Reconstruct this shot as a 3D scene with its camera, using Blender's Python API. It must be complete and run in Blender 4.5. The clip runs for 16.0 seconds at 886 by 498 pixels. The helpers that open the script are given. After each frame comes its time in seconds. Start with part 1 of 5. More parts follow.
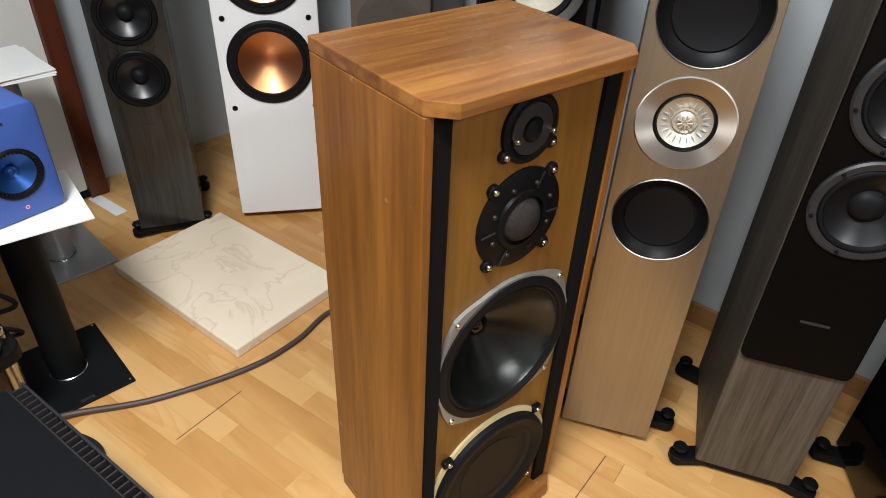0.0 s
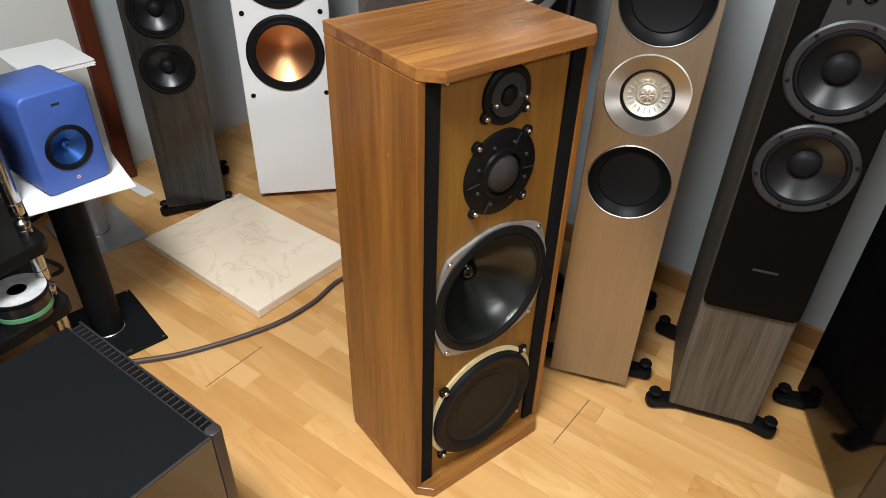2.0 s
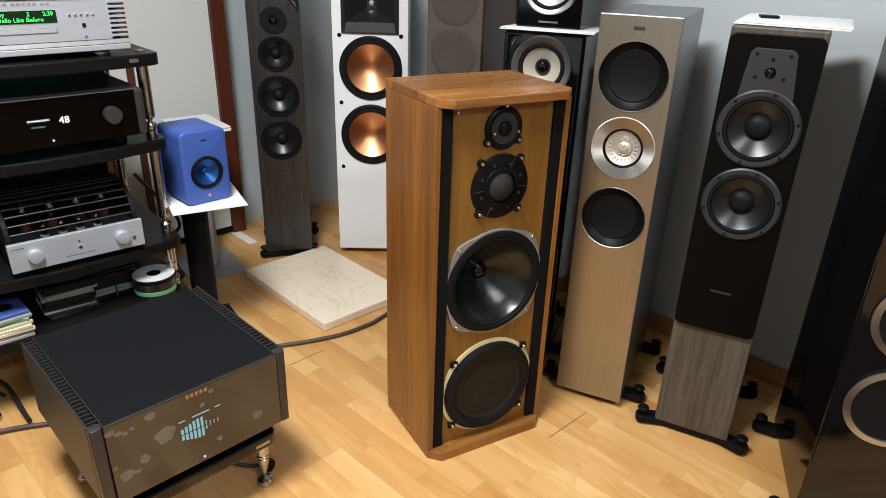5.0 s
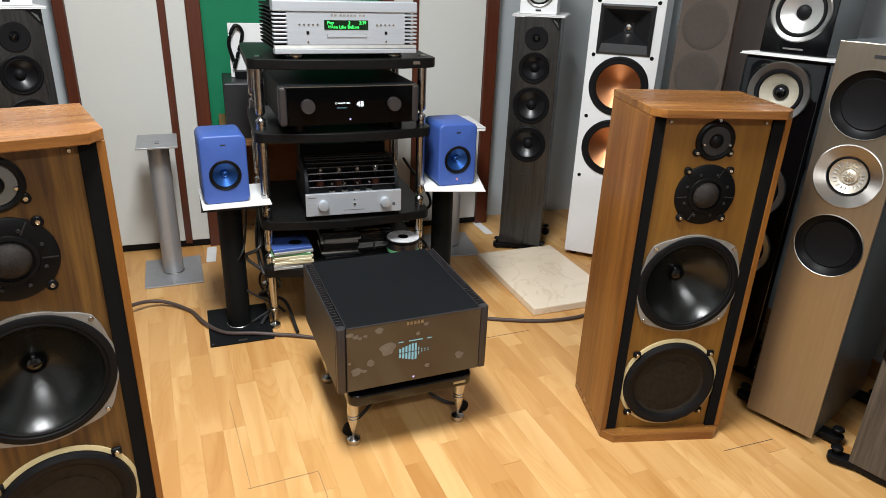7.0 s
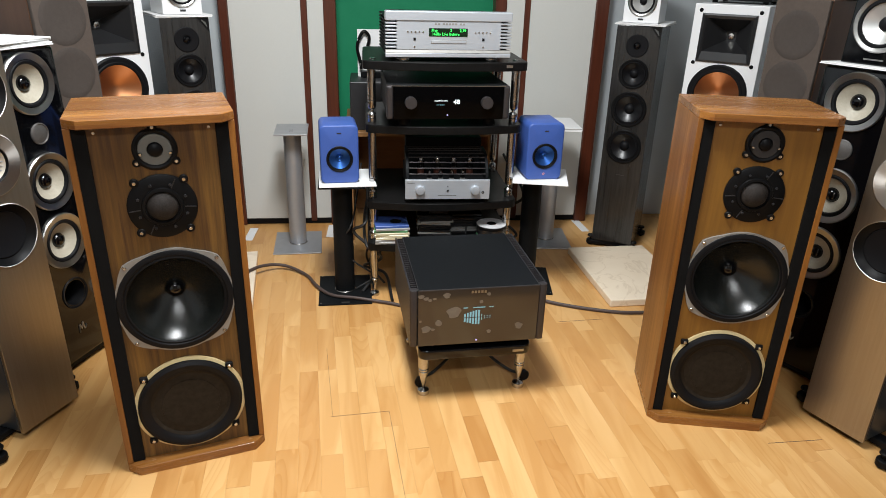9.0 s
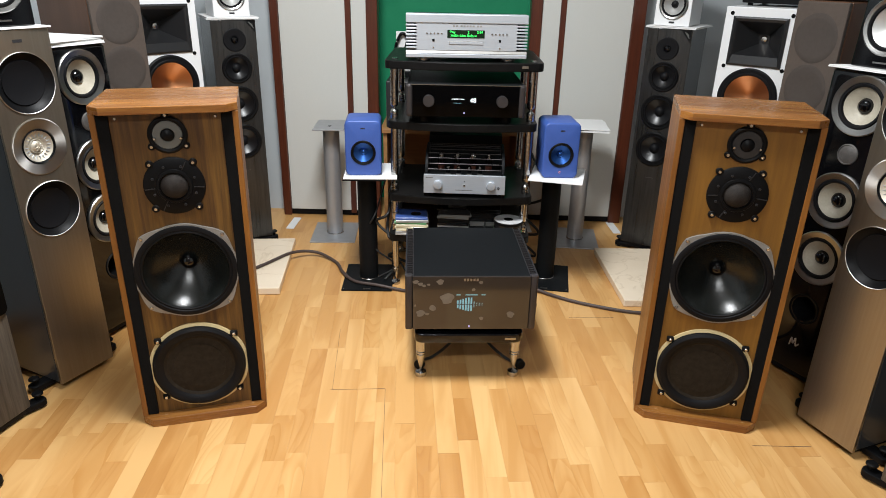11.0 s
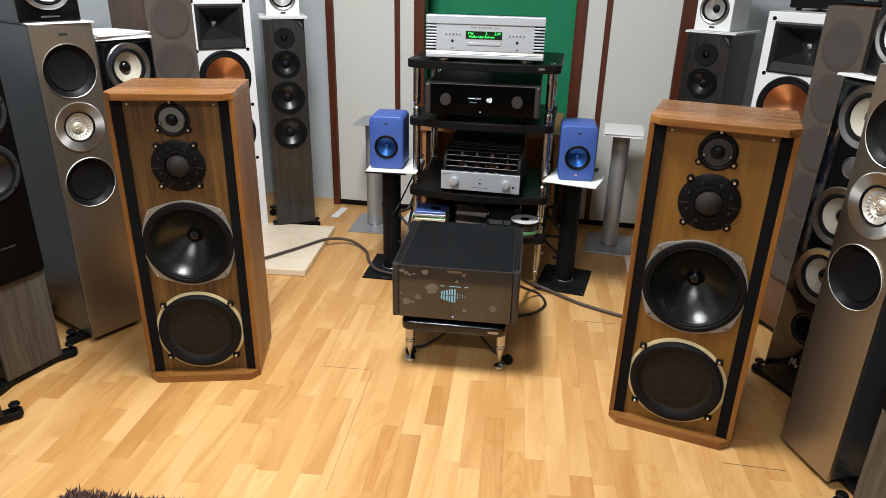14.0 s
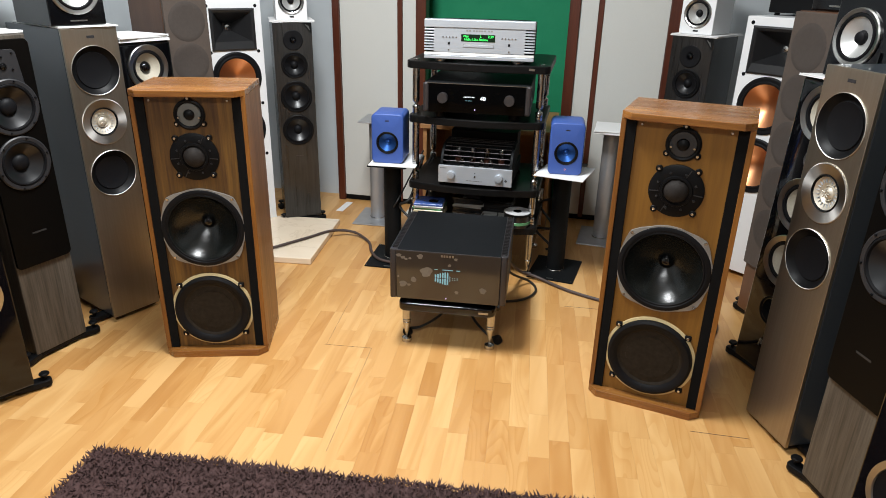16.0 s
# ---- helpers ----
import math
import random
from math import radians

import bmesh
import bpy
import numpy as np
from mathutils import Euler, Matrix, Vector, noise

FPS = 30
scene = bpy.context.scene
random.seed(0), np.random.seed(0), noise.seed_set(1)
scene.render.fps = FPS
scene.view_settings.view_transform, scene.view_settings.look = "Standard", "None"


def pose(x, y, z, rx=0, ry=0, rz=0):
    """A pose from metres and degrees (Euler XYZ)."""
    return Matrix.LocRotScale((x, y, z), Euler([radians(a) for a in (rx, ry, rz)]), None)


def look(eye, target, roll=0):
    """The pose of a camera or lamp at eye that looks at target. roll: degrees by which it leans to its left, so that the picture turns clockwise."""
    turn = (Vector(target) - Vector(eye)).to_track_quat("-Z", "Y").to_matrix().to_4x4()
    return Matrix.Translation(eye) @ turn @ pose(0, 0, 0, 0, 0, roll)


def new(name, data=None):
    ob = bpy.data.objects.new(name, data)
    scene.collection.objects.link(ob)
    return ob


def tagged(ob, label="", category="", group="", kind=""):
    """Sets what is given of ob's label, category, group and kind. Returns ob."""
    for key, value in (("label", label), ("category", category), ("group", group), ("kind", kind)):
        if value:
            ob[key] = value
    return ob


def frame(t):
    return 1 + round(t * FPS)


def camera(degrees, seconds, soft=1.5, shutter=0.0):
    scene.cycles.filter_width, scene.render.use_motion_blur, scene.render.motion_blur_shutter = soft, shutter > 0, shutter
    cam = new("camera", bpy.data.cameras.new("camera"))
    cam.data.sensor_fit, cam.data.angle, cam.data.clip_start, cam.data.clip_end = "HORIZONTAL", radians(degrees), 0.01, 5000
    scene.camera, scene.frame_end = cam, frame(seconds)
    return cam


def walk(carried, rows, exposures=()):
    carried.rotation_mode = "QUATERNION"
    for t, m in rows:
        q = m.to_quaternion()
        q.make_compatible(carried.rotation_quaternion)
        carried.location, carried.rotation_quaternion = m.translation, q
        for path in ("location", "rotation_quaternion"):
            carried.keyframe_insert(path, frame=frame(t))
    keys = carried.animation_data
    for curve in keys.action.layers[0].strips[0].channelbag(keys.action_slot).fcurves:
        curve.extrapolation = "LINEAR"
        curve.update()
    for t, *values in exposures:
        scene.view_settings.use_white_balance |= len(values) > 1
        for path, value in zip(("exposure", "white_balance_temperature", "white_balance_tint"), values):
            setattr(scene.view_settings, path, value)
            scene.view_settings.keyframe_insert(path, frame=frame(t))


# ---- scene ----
cam = camera(67.47, 16.0, soft=0.9)
PATH = [
    (0, (0.0873, 0.0630, 1.3091), (1.3778, 1.0645, 0.1550), 2.69),
    (0.5, (0.0340, 0.0252, 1.3194), (1.3150, 1.0414, 0.1677), 2.25),
    (1, (0.0014, -0.0204, 1.3300), (1.2749, 1.0014, 0.1748), 1.95),
    (1.5, (-0.0366, -0.0683, 1.3367), (1.2388, 0.9537, 0.1839), 1.88),
    (2, (-0.0543, -0.0872, 1.3475), (1.2170, 0.9356, 0.1910), 1.77),
    (2.5, (-0.0734, -0.1407, 1.3500), (1.1921, 0.8904, 0.1945), 1.77),
    (3, (-0.1201, -0.2186, 1.3561), (1.1233, 0.8473, 0.2081), 2.10),
    (3.2, (-0.1381, -0.2537, 1.3641), (1.0856, 0.8356, 0.2168), 2.04),
    (5.3, (-0.3544, -0.6224, 1.3024), (0.8614, 0.7568, 0.5151), 2.02),
    (5.5, (-0.3647, -0.6488, 1.3016), (0.8288, 0.7520, 0.5184), 1.98),
    (6, (-0.3749, -0.7230, 1.3024), (0.6563, 0.8021, 0.5211), 2.02),
    (6.5, (-0.3832, -0.8105, 1.3037), (0.4162, 0.8496, 0.5260), 2.23),
    (7, (-0.3935, -0.8800, 1.3080), (0.2161, 0.8592, 0.5312), 2.22),
    (7.5, (-0.3938, -0.9721, 1.3118), (0.0818, 0.8100, 0.5385), 2.06),
    (8, (-0.3714, -1.0776, 1.3238), (0.0242, 0.7242, 0.5513), 1.85),
    (8.5, (-0.3356, -1.1578, 1.3382), (-0.0242, 0.6602, 0.5648), 1.79),
    (9, (-0.2675, -1.2004, 1.3474), (-0.0499, 0.6292, 0.5697), 1.64),
    (11.5, (0.0582, -1.3886, 1.3584), (-0.0186, 0.4546, 0.5858), 1.39),
    (12, (0.1147, -1.4241, 1.3650), (-0.0237, 0.4153, 0.5921), 1.55),
    (12.5, (0.1951, -1.4244, 1.3724), (-0.0063, 0.4081, 0.5970), 1.35),
    (13, (0.2945, -1.4077, 1.3693), (0.0448, 0.4200, 0.5964), 1.41),
    (13.5, (0.3653, -1.4000, 1.3700), (0.0651, 0.4196, 0.5961), 1.33),
    (14, (0.4152, -1.3915, 1.3644), (0.0750, 0.4215, 0.5915), 1.31),
    (14.5, (0.4486, -1.3962, 1.3641), (0.0889, 0.4139, 0.5932), 1.21),
    (15, (0.4842, -1.4360, 1.3687), (0.1107, 0.3729, 0.6016), 1.14),
    (15.5, (0.4943, -1.5112, 1.3735), (0.1226, 0.2981, 0.6067), 1.18),
    (16, (0.5095, -1.5742, 1.3834), (0.1419, 0.2360, 0.6165), 1.30),
]
walk(cam, [(t, look(eye, target, roll)) for t, eye, target, roll in PATH], [(0.0, 0.06), (3.0, 0.11), (5.5, 0.09), (7.5, 0.06), (9.0, 0.0), (16.0, 0.0)])

# ---- light ----
world = bpy.data.worlds.new("world")
scene.world = world
world.use_nodes = True
world.node_tree.nodes["Background"].inputs[0].default_value = (0.9, 0.95, 1.0, 1)
world.node_tree.nodes["Background"].inputs[1].default_value = 0.0
scene.view_settings.exposure = 0.0


def overhead_area_light(x, y, w, d, watts, colour=(0.955, 0.985, 1.0)):
    data = bpy.data.lights.new("main_fill_lamp", "AREA")
    data.shape, data.size, data.size_y, data.energy, data.color = "RECTANGLE", w, d, watts, colour
    ob = new("main_fill_source", data)
    ob.matrix_world = pose(x, y, 2.68)
    return ob


# first: main light, placed from the cast shadows; second: added fill behind the camera
MAIN_AND_FILL = [(-0.30, 0.30, 0.42, 0.85, 106), (-0.10, -2.15, 0.9, 0.30, 64)]
for lx, ly, lw, ld, watts in MAIN_AND_FILL:
    overhead_area_light(lx, ly, lw, ld, watts)


# ---- materials ----
def material(name, colour, rough=0.5, metal=0.0, coat=0.0, grain=None, bump=0.0, spec=0.5, coatrough=0.05, sharp=0.25, wear=0.0):
    """grain: (scale, amount, stretch xyz, second colour)."""
    m = bpy.data.materials.new(name)
    m.use_nodes = True
    nt = m.node_tree
    b = nt.nodes["Principled BSDF"]
    b.inputs["Base Color"].default_value = (*colour, 1)
    b.inputs["Roughness"].default_value = rough
    b.inputs["Metallic"].default_value = metal
    b.inputs["Coat Weight"].default_value = coat
    b.inputs["Coat Roughness"].default_value = coatrough
    b.inputs["Specular IOR Level"].default_value = spec
    if grain:
        scale, amount, stretch, second = grain
        tc = nt.nodes.new("ShaderNodeTexCoord")
        mp = nt.nodes.new("ShaderNodeMapping")
        mp.inputs["Scale"].default_value = stretch
        nt.links.new(tc.outputs["Object"], mp.inputs[0])
        nz = nt.nodes.new("ShaderNodeTexNoise")
        nz.inputs["Scale"].default_value = scale
        nz.inputs["Detail"].default_value = 6
        nz.inputs["Roughness"].default_value = 0.65
        nt.links.new(mp.outputs[0], nz.inputs["Vector"])
        rp = nt.nodes.new("ShaderNodeValToRGB")
        rp.color_ramp.elements[0].position, rp.color_ramp.elements[1].position = 0.5 - sharp, 0.5 + sharp
        rp.color_ramp.elements[0].color, rp.color_ramp.elements[1].color = (*colour, 1), (*second, 1)
        nt.links.new(nz.outputs["Fac"], rp.inputs[0])
        big = nt.nodes.new("ShaderNodeTexNoise")
        big.inputs["Scale"].default_value = scale * 0.17
        big.inputs["Detail"].default_value = 3
        nt.links.new(mp.outputs[0], big.inputs["Vector"])
        mx = nt.nodes.new("ShaderNodeMix")
        mx.data_type, mx.blend_type = "RGBA", "MULTIPLY"
        mx.inputs["Factor"].default_value = amount
        nt.links.new(rp.outputs[0], mx.inputs["A"])
        br = nt.nodes.new("ShaderNodeValToRGB")
        br.color_ramp.elements[0].position, br.color_ramp.elements[1].position = 0.35, 0.65
        br.color_ramp.elements[0].color, br.color_ramp.elements[1].color = (0.55, 0.5, 0.45, 1), (1, 1, 1, 1)
        nt.links.new(big.outputs["Fac"], br.inputs[0])
        nt.links.new(br.outputs[0], mx.inputs["B"])
        out = mx.outputs["Result"]
        if wear:
            chips = nt.nodes.new("ShaderNodeTexNoise")
            chips.inputs["Scale"].default_value, chips.inputs["Detail"].default_value = 22, 4
            nt.links.new(tc.outputs["Object"], chips.inputs["Vector"])
            cr = nt.nodes.new("ShaderNodeMapRange")
            cr.inputs["From Min"].default_value, cr.inputs["From Max"].default_value = 0.70, 0.76
            cr.inputs["To Max"].default_value = wear
            nt.links.new(chips.outputs["Fac"], cr.inputs["Value"])
            pale = nt.nodes.new("ShaderNodeMix")
            pale.data_type = "RGBA"
            pale.inputs["B"].default_value = (0.62, 0.40, 0.20, 1)
            nt.links.new(cr.outputs[0], pale.inputs["Factor"])
            nt.links.new(out, pale.inputs["A"])
            out = pale.outputs["Result"]
        nt.links.new(out, b.inputs["Base Color"])
        mr = nt.nodes.new("ShaderNodeMapRange")
        mr.inputs["To Min"].default_value, mr.inputs["To Max"].default_value = rough * 0.85, min(1, rough * 1.2)
        nt.links.new(nz.outputs["Fac"], mr.inputs["Value"])
        nt.links.new(mr.outputs[0], b.inputs["Roughness"])
        if bump:
            bp = nt.nodes.new("ShaderNodeBump")
            bp.inputs["Strength"].default_value = bump
            bp.inputs["Distance"].default_value = 0.002
            nt.links.new(nz.outputs["Fac"], bp.inputs["Height"])
            nt.links.new(bp.outputs[0], b.inputs["Normal"])
    return m


def glowing(name, colour, strength):
    m = material(name, (0.01, 0.01, 0.01), 0.3)
    b = m.node_tree.nodes["Principled BSDF"]
    b.inputs["Emission Color"].default_value = (*colour, 1)
    b.inputs["Emission Strength"].default_value = strength
    return m


TEAK = material("teak_veneer", (0.315, 0.126, 0.022), 0.36, grain=(9, 0.75, (5.5, 5.5, 0.35), (0.20, 0.074, 0.014)), bump=0.08, sharp=0.14, wear=0.5)
TEAK_TOP = material("teak_top", (0.34, 0.150, 0.036), 0.27, grain=(9, 0.8, (0.35, 5.5, 5.5), (0.19, 0.066, 0.016)), bump=0.06, sharp=0.14, wear=0.5)
BAFFLE_R = material("baffle_teak", (0.29, 0.138, 0.022), 0.42, grain=(8, 0.6, (5, 5, 0.25), (0.205, 0.092, 0.015)), bump=0.06, sharp=0.15)
BAFFLE_L = material("baffle_teak_dark", (0.205, 0.105, 0.023), 0.42, grain=(11, 0.95, (5, 5, 0.22), (0.070, 0.029, 0.008)), bump=0.06, sharp=0.15)
VELCRO = material("black_felt", (0.004, 0.004, 0.0045), 0.95, grain=(300, 0.3, (1, 1, 1), (0.008, 0.008, 0.008)), bump=0.4, spec=0.12)
BLACK_PLASTIC = material("black_plastic", (0.005, 0.005, 0.0055), 0.42, spec=0.12)
RUBBER = material("rubber", (0.006, 0.006, 0.007), 0.52, spec=0.14)
BLACK_CONE = material("doped_black_cone", (0.003, 0.0042, 0.0036), 0.25, grain=(90, 0.4, (1, 1, 1), (0.010, 0.011, 0.010)), bump=0.25)
DARK_FLAT = material("dark_flat_cone", (0.013, 0.010, 0.007), 0.6, grain=(60, 0.3, (1, 1, 1), (0.030, 0.024, 0.018)), spec=0.12)
CAST_ALU = material("cast_aluminium", (0.29, 0.29, 0.28), 0.45, 0.4, grain=(120, 0.4, (1, 1, 1), (0.33, 0.32, 0.30)), bump=0.1)
CREAM = material("cream_gasket", (0.66, 0.55, 0.30), 0.7, grain=(50, 0.3, (1, 1, 1), (0.58, 0.46, 0.24)))
MESH_DOME = material("mesh_dome", (0.016, 0.014, 0.013), 0.6, grain=(260, 0.5, (1, 1, 1), (0.045, 0.039, 0.036)), bump=0.6, spec=0.12)
GREY_MARK = material("grey_print", (0.022, 0.022, 0.022), 0.5)
GREY_PLATE = material("grey_plate", (0.115, 0.118, 0.110), 0.5)
DARK_PLATE = material("dark_plate", (0.018, 0.018, 0.020), 0.45)
STEEL = material("steel", (0.62, 0.60, 0.56), 0.25, 1.0)
CHROME = material("satin_chrome", (0.54, 0.54, 0.53), 0.24, 1.0, grain=(40, 0.2, (6, 6, 0.3), (0.48, 0.48, 0.47)))
BRONZE = material("brushed_bronze_panel", (0.37, 0.33, 0.265), 0.30, 0.9, grain=(60, 0.15, (12, 12, 0.4), (0.345, 0.305, 0.243)), bump=0.02)
BRONZE_RING = material("spun_bronze_ring", (0.50, 0.48, 0.45), 0.44, 1.0)
COPPER = material("spun_copper", (0.72, 0.32, 0.15), 0.36, 1.0)
for spun in (BRONZE_RING,):
    spun_nodes = spun.node_tree
    tan = spun_nodes.nodes.new("ShaderNodeTangent")
    tan.direction_type, tan.axis = "RADIAL", "Y"
    spun_nodes.nodes["Principled BSDF"].inputs["Anisotropic"].default_value = 0.85
    spun_nodes.links.new(tan.outputs[0], spun_nodes.nodes["Principled BSDF"].inputs["Tangent"])
PALE_METAL = material("pale_metal_cone", (0.60, 0.55, 0.46), 0.46, 0.6)
SATIN_GREY = material("satin_grey_lacquer", (0.042, 0.051, 0.061), 0.32, 0.15, coat=0.4, coatrough=0.25)
WHITE_LACQUER = material("white_lacquer", (0.84, 0.85, 0.86), 0.38, grain=(3, 0.08, (1, 1, 1), (0.80, 0.81, 0.82)))
PAPER = material("white_paper", (0.80, 0.80, 0.79), 0.6, grain=(6, 0.1, (1, 1, 1), (0.74, 0.74, 0.74)))
GLOSS_BLACK = material("gloss_black_lacquer", (0.002, 0.002, 0.0025), 0.07)
SATIN_BLACK = material("satin_black_front", (0.003, 0.0026, 0.0023), 0.36, spec=0.07)
GREY_OAK = material("grey_oak_veneer", (0.105, 0.088, 0.069), 0.5, grain=(14, 0.6, (9, 9, 0.35), (0.045, 0.037, 0.029)), bump=0.2, sharp=0.15)
DARK_OAK = material("dark_grey_veneer", (0.036, 0.035, 0.034), 0.2, grain=(10, 0.7, (8, 8, 0.4), (0.016, 0.0155, 0.015)), bump=0.1, sharp=0.15)
BROWN_CLOTH = material("brown_grille_cloth", (0.082, 0.062, 0.050), 0.9, grain=(500, 0.2, (1, 1, 1), (0.069, 0.052, 0.042)), bump=0.3)
BROWN_CLOTH_DARK = material("brown_cloth_over_driver", (0.054, 0.041, 0.034), 0.85, grain=(500, 0.2, (1, 1, 1), (0.05, 0.04, 0.034)), bump=0.3)
WALNUT = material("walnut_cabinet", (0.13, 0.055, 0.025), 0.4, grain=(10, 0.6, (7, 7, 0.4), (0.12, 0.055, 0.028)), bump=0.05, sharp=0.15)
WOVEN = material("woven_cone", (0.47, 0.43, 0.34), 0.55, grain=(160, 0.3, (1, 1, 1), (0.39, 0.355, 0.28)), bump=0.2)
ALU_RING = material("aluminium_ring", (0.42, 0.415, 0.40), 0.3, 1.0)
SILVER_CONE = material("silver_cone", (0.56, 0.56, 0.545), 0.35, 0.6)
BLUE = material("blue_lacquer", (0.045, 0.10, 0.36), 0.45, grain=(260, 0.06, (1, 1, 1), (0.038, 0.088, 0.32)), bump=0.05)
BLUE_METAL = material("blue_metal_cone", (0.022, 0.085, 0.30), 0.36, 0.8)
ALU_SILVER = material("silver_faceplate", (0.52, 0.56, 0.61), 0.38, 0.5, grain=(50, 0.1, (0.4, 10, 10), (0.47, 0.505, 0.55)))
BLACK_METAL = material("black_powder_metal", (0.005, 0.0058, 0.0066), 0.5, grain=(500, 0.2, (1, 1, 1), (0.008, 0.009, 0.010)), bump=0.15, spec=0.09)
BLACK_SHELF = material("black_shelf", (0.005, 0.005, 0.005), 0.34, grain=(40, 0.2, (1, 1, 1), (0.009, 0.0085, 0.0085)), spec=0.10)
DARK_ANODISED = material("dark_anodised", (0.060, 0.054, 0.055), 0.38, 0.6)
SMOKED_GLASS = material("smoked_glass_front", (0.040, 0.031, 0.023), 0.12, coat=0.5)
BLACK_GLASS = material("black_glass_front", (0.001, 0.001, 0.0012), 0.05, spec=0.08)
SMUDGE = material("dull_fingermark", (0.19, 0.165, 0.13), 0.6, grain=(60, 0.4, (1, 1, 1), (0.13, 0.11, 0.088)))
SILVER_TUBE = material("silver_paint", (0.42, 0.43, 0.45), 0.4, 0.6, grain=(30, 0.1, (1, 1, 1), (0.38, 0.39, 0.41)))
MARBLE = material("white_marble", (0.86, 0.735, 0.575), 0.22, grain=(4, 0.12, (1, 2.2, 1), (0.79, 0.66, 0.50)))
CABLE = material("brown_cable", (0.06, 0.04, 0.035), 0.55)
BLACK_CABLE = material("black_cable", (0.012, 0.012, 0.012), 0.5)
WALL = material("painted_wall", (0.49, 0.525, 0.545), 0.75, grain=(5, 0.1, (1, 1, 1), (0.455, 0.49, 0.51)), bump=0.05)
# ceiling is out of view; dark grey colour holds down bounced light
DIMMED_CEILING = material("dimmed_ceiling", (0.30, 0.30, 0.30), 0.8, grain=(4, 0.1, (1, 1, 1), (0.27, 0.27, 0.27)))
# brown-grey chosen dark so the unseen wall reflects little into black surfaces
DIMMED_WALL = material("dimmed_wall", (0.22, 0.20, 0.18), 0.8, grain=(4, 0.1, (1, 1, 1), (0.19, 0.17, 0.16)))
GREY_PANEL = material("grey_fabric_panel", (0.60, 0.60, 0.565), 0.85, grain=(900, 0.04, (1, 1, 1), (0.58, 0.58, 0.545)), bump=0.1)
MAHOGANY = material("mahogany_trim", (0.115, 0.028, 0.011), 0.35, grain=(12, 0.6, (8, 8, 0.4), (0.06, 0.014, 0.007)), bump=0.05)
GREEN = material("green_paint", (0.0, 0.235, 0.10), 0.7, grain=(8, 0.1, (1, 1, 1), (0.0, 0.205, 0.088)))
BASEBOARD = material("beech_baseboard", (0.42, 0.22, 0.085), 0.45, grain=(12, 0.4, (1, 1, 8), (0.33, 0.16, 0.06)))
RUG = material("shaggy_brown_yarn", (0.080, 0.037, 0.034), 0.9, grain=(90, 0.4, (1, 1, 1), (0.045, 0.022, 0.02)))


# ---- mesh helpers ----
def part(name, bm, mat, parent=None, label="", smooth=False, at=None):
    me = bpy.data.meshes.new(name)
    bm.normal_update()
    bm.to_mesh(me)
    bm.free()
    me.materials.append(mat)
    if smooth:
        for p in me.polygons:
            p.use_smooth = True
        me.set_sharp_from_angle(angle=radians(35))
    ob = new(name, me)
    if at is not None:
        ob.matrix_basis = at
    if parent is not None:
        ob.parent = parent
    if label:
        ob["label"] = label
    return ob


def thing(name, m, label, category, group="", kind=""):
    ob = new(name)
    ob.empty_display_size = 0.1
    ob.matrix_basis = m
    return tagged(ob, label, category, group, kind)


def box(bm, x0, x1, y0, y1, z0, z1, bevel=0.0, seg=2):
    r = bmesh.ops.create_cube(bm, size=1)
    vs = r["verts"]
    bmesh.ops.scale(bm, vec=(x1 - x0, y1 - y0, z1 - z0), verts=vs)
    bmesh.ops.translate(bm, vec=((x0 + x1) / 2, (y0 + y1) / 2, (z0 + z1) / 2), verts=vs)
    if bevel:
        es = list({e for v in vs for e in v.link_edges})
        bmesh.ops.bevel(bm, geom=es, offset=bevel, segments=seg, profile=0.5, affect="EDGES")
    return bm


def boxm(*a, **k):
    return box(bmesh.new(), *a, **k)


def lathe(profile, x=0.0, z=0.0, y=0.0, seg=48, bm=None):
    """Rings (radius, depth) about the y axis; depth grows away from the viewer. The first or last radius may be 0."""
    bm = bm or bmesh.new()
    rings = []
    for r, d in profile:
        if r <= 1e-6:
            rings.append([bm.verts.new((x, y + d, z))])
        else:
            rings.append([bm.verts.new((x + r * math.cos(2 * math.pi * k / seg), y + d, z + r * math.sin(2 * math.pi * k / seg))) for k in range(seg)])
    for a, b in zip(rings, rings[1:]):
        for k in range(seg):
            k2 = (k + 1) % seg
            if len(a) == 1 and len(b) == 1:
                continue
            if len(a) == 1:
                f = (a[0], b[k2], b[k])
            elif len(b) == 1:
                f = (a[k], a[k2], b[0])
            else:
                f = (a[k], a[k2], b[k2], b[k])
            bm.faces.new(f)
    bmesh.ops.recalc_face_normals(bm, faces=bm.faces)
    return bm


def turned(profile, x=0.0, y=0.0, seg=32, bm=None):
    """Rings (radius, height) about a vertical axis."""
    bm = bm or bmesh.new()
    rings = []
    for r, h in profile:
        if r <= 1e-6:
            rings.append([bm.verts.new((x, y, h))])
        else:
            rings.append([bm.verts.new((x + r * math.cos(2 * math.pi * k / seg), y + r * math.sin(2 * math.pi * k / seg), h)) for k in range(seg)])
    for a, b in zip(rings, rings[1:]):
        for k in range(seg):
            k2 = (k + 1) % seg
            if len(a) == 1 and len(b) == 1:
                continue
            f = (a[0], b[k2], b[k]) if len(a) == 1 else ((a[k], a[k2], b[0]) if len(b) == 1 else (a[k], a[k2], b[k2], b[k]))
            bm.faces.new(f)
    bmesh.ops.recalc_face_normals(bm, faces=bm.faces)
    return bm


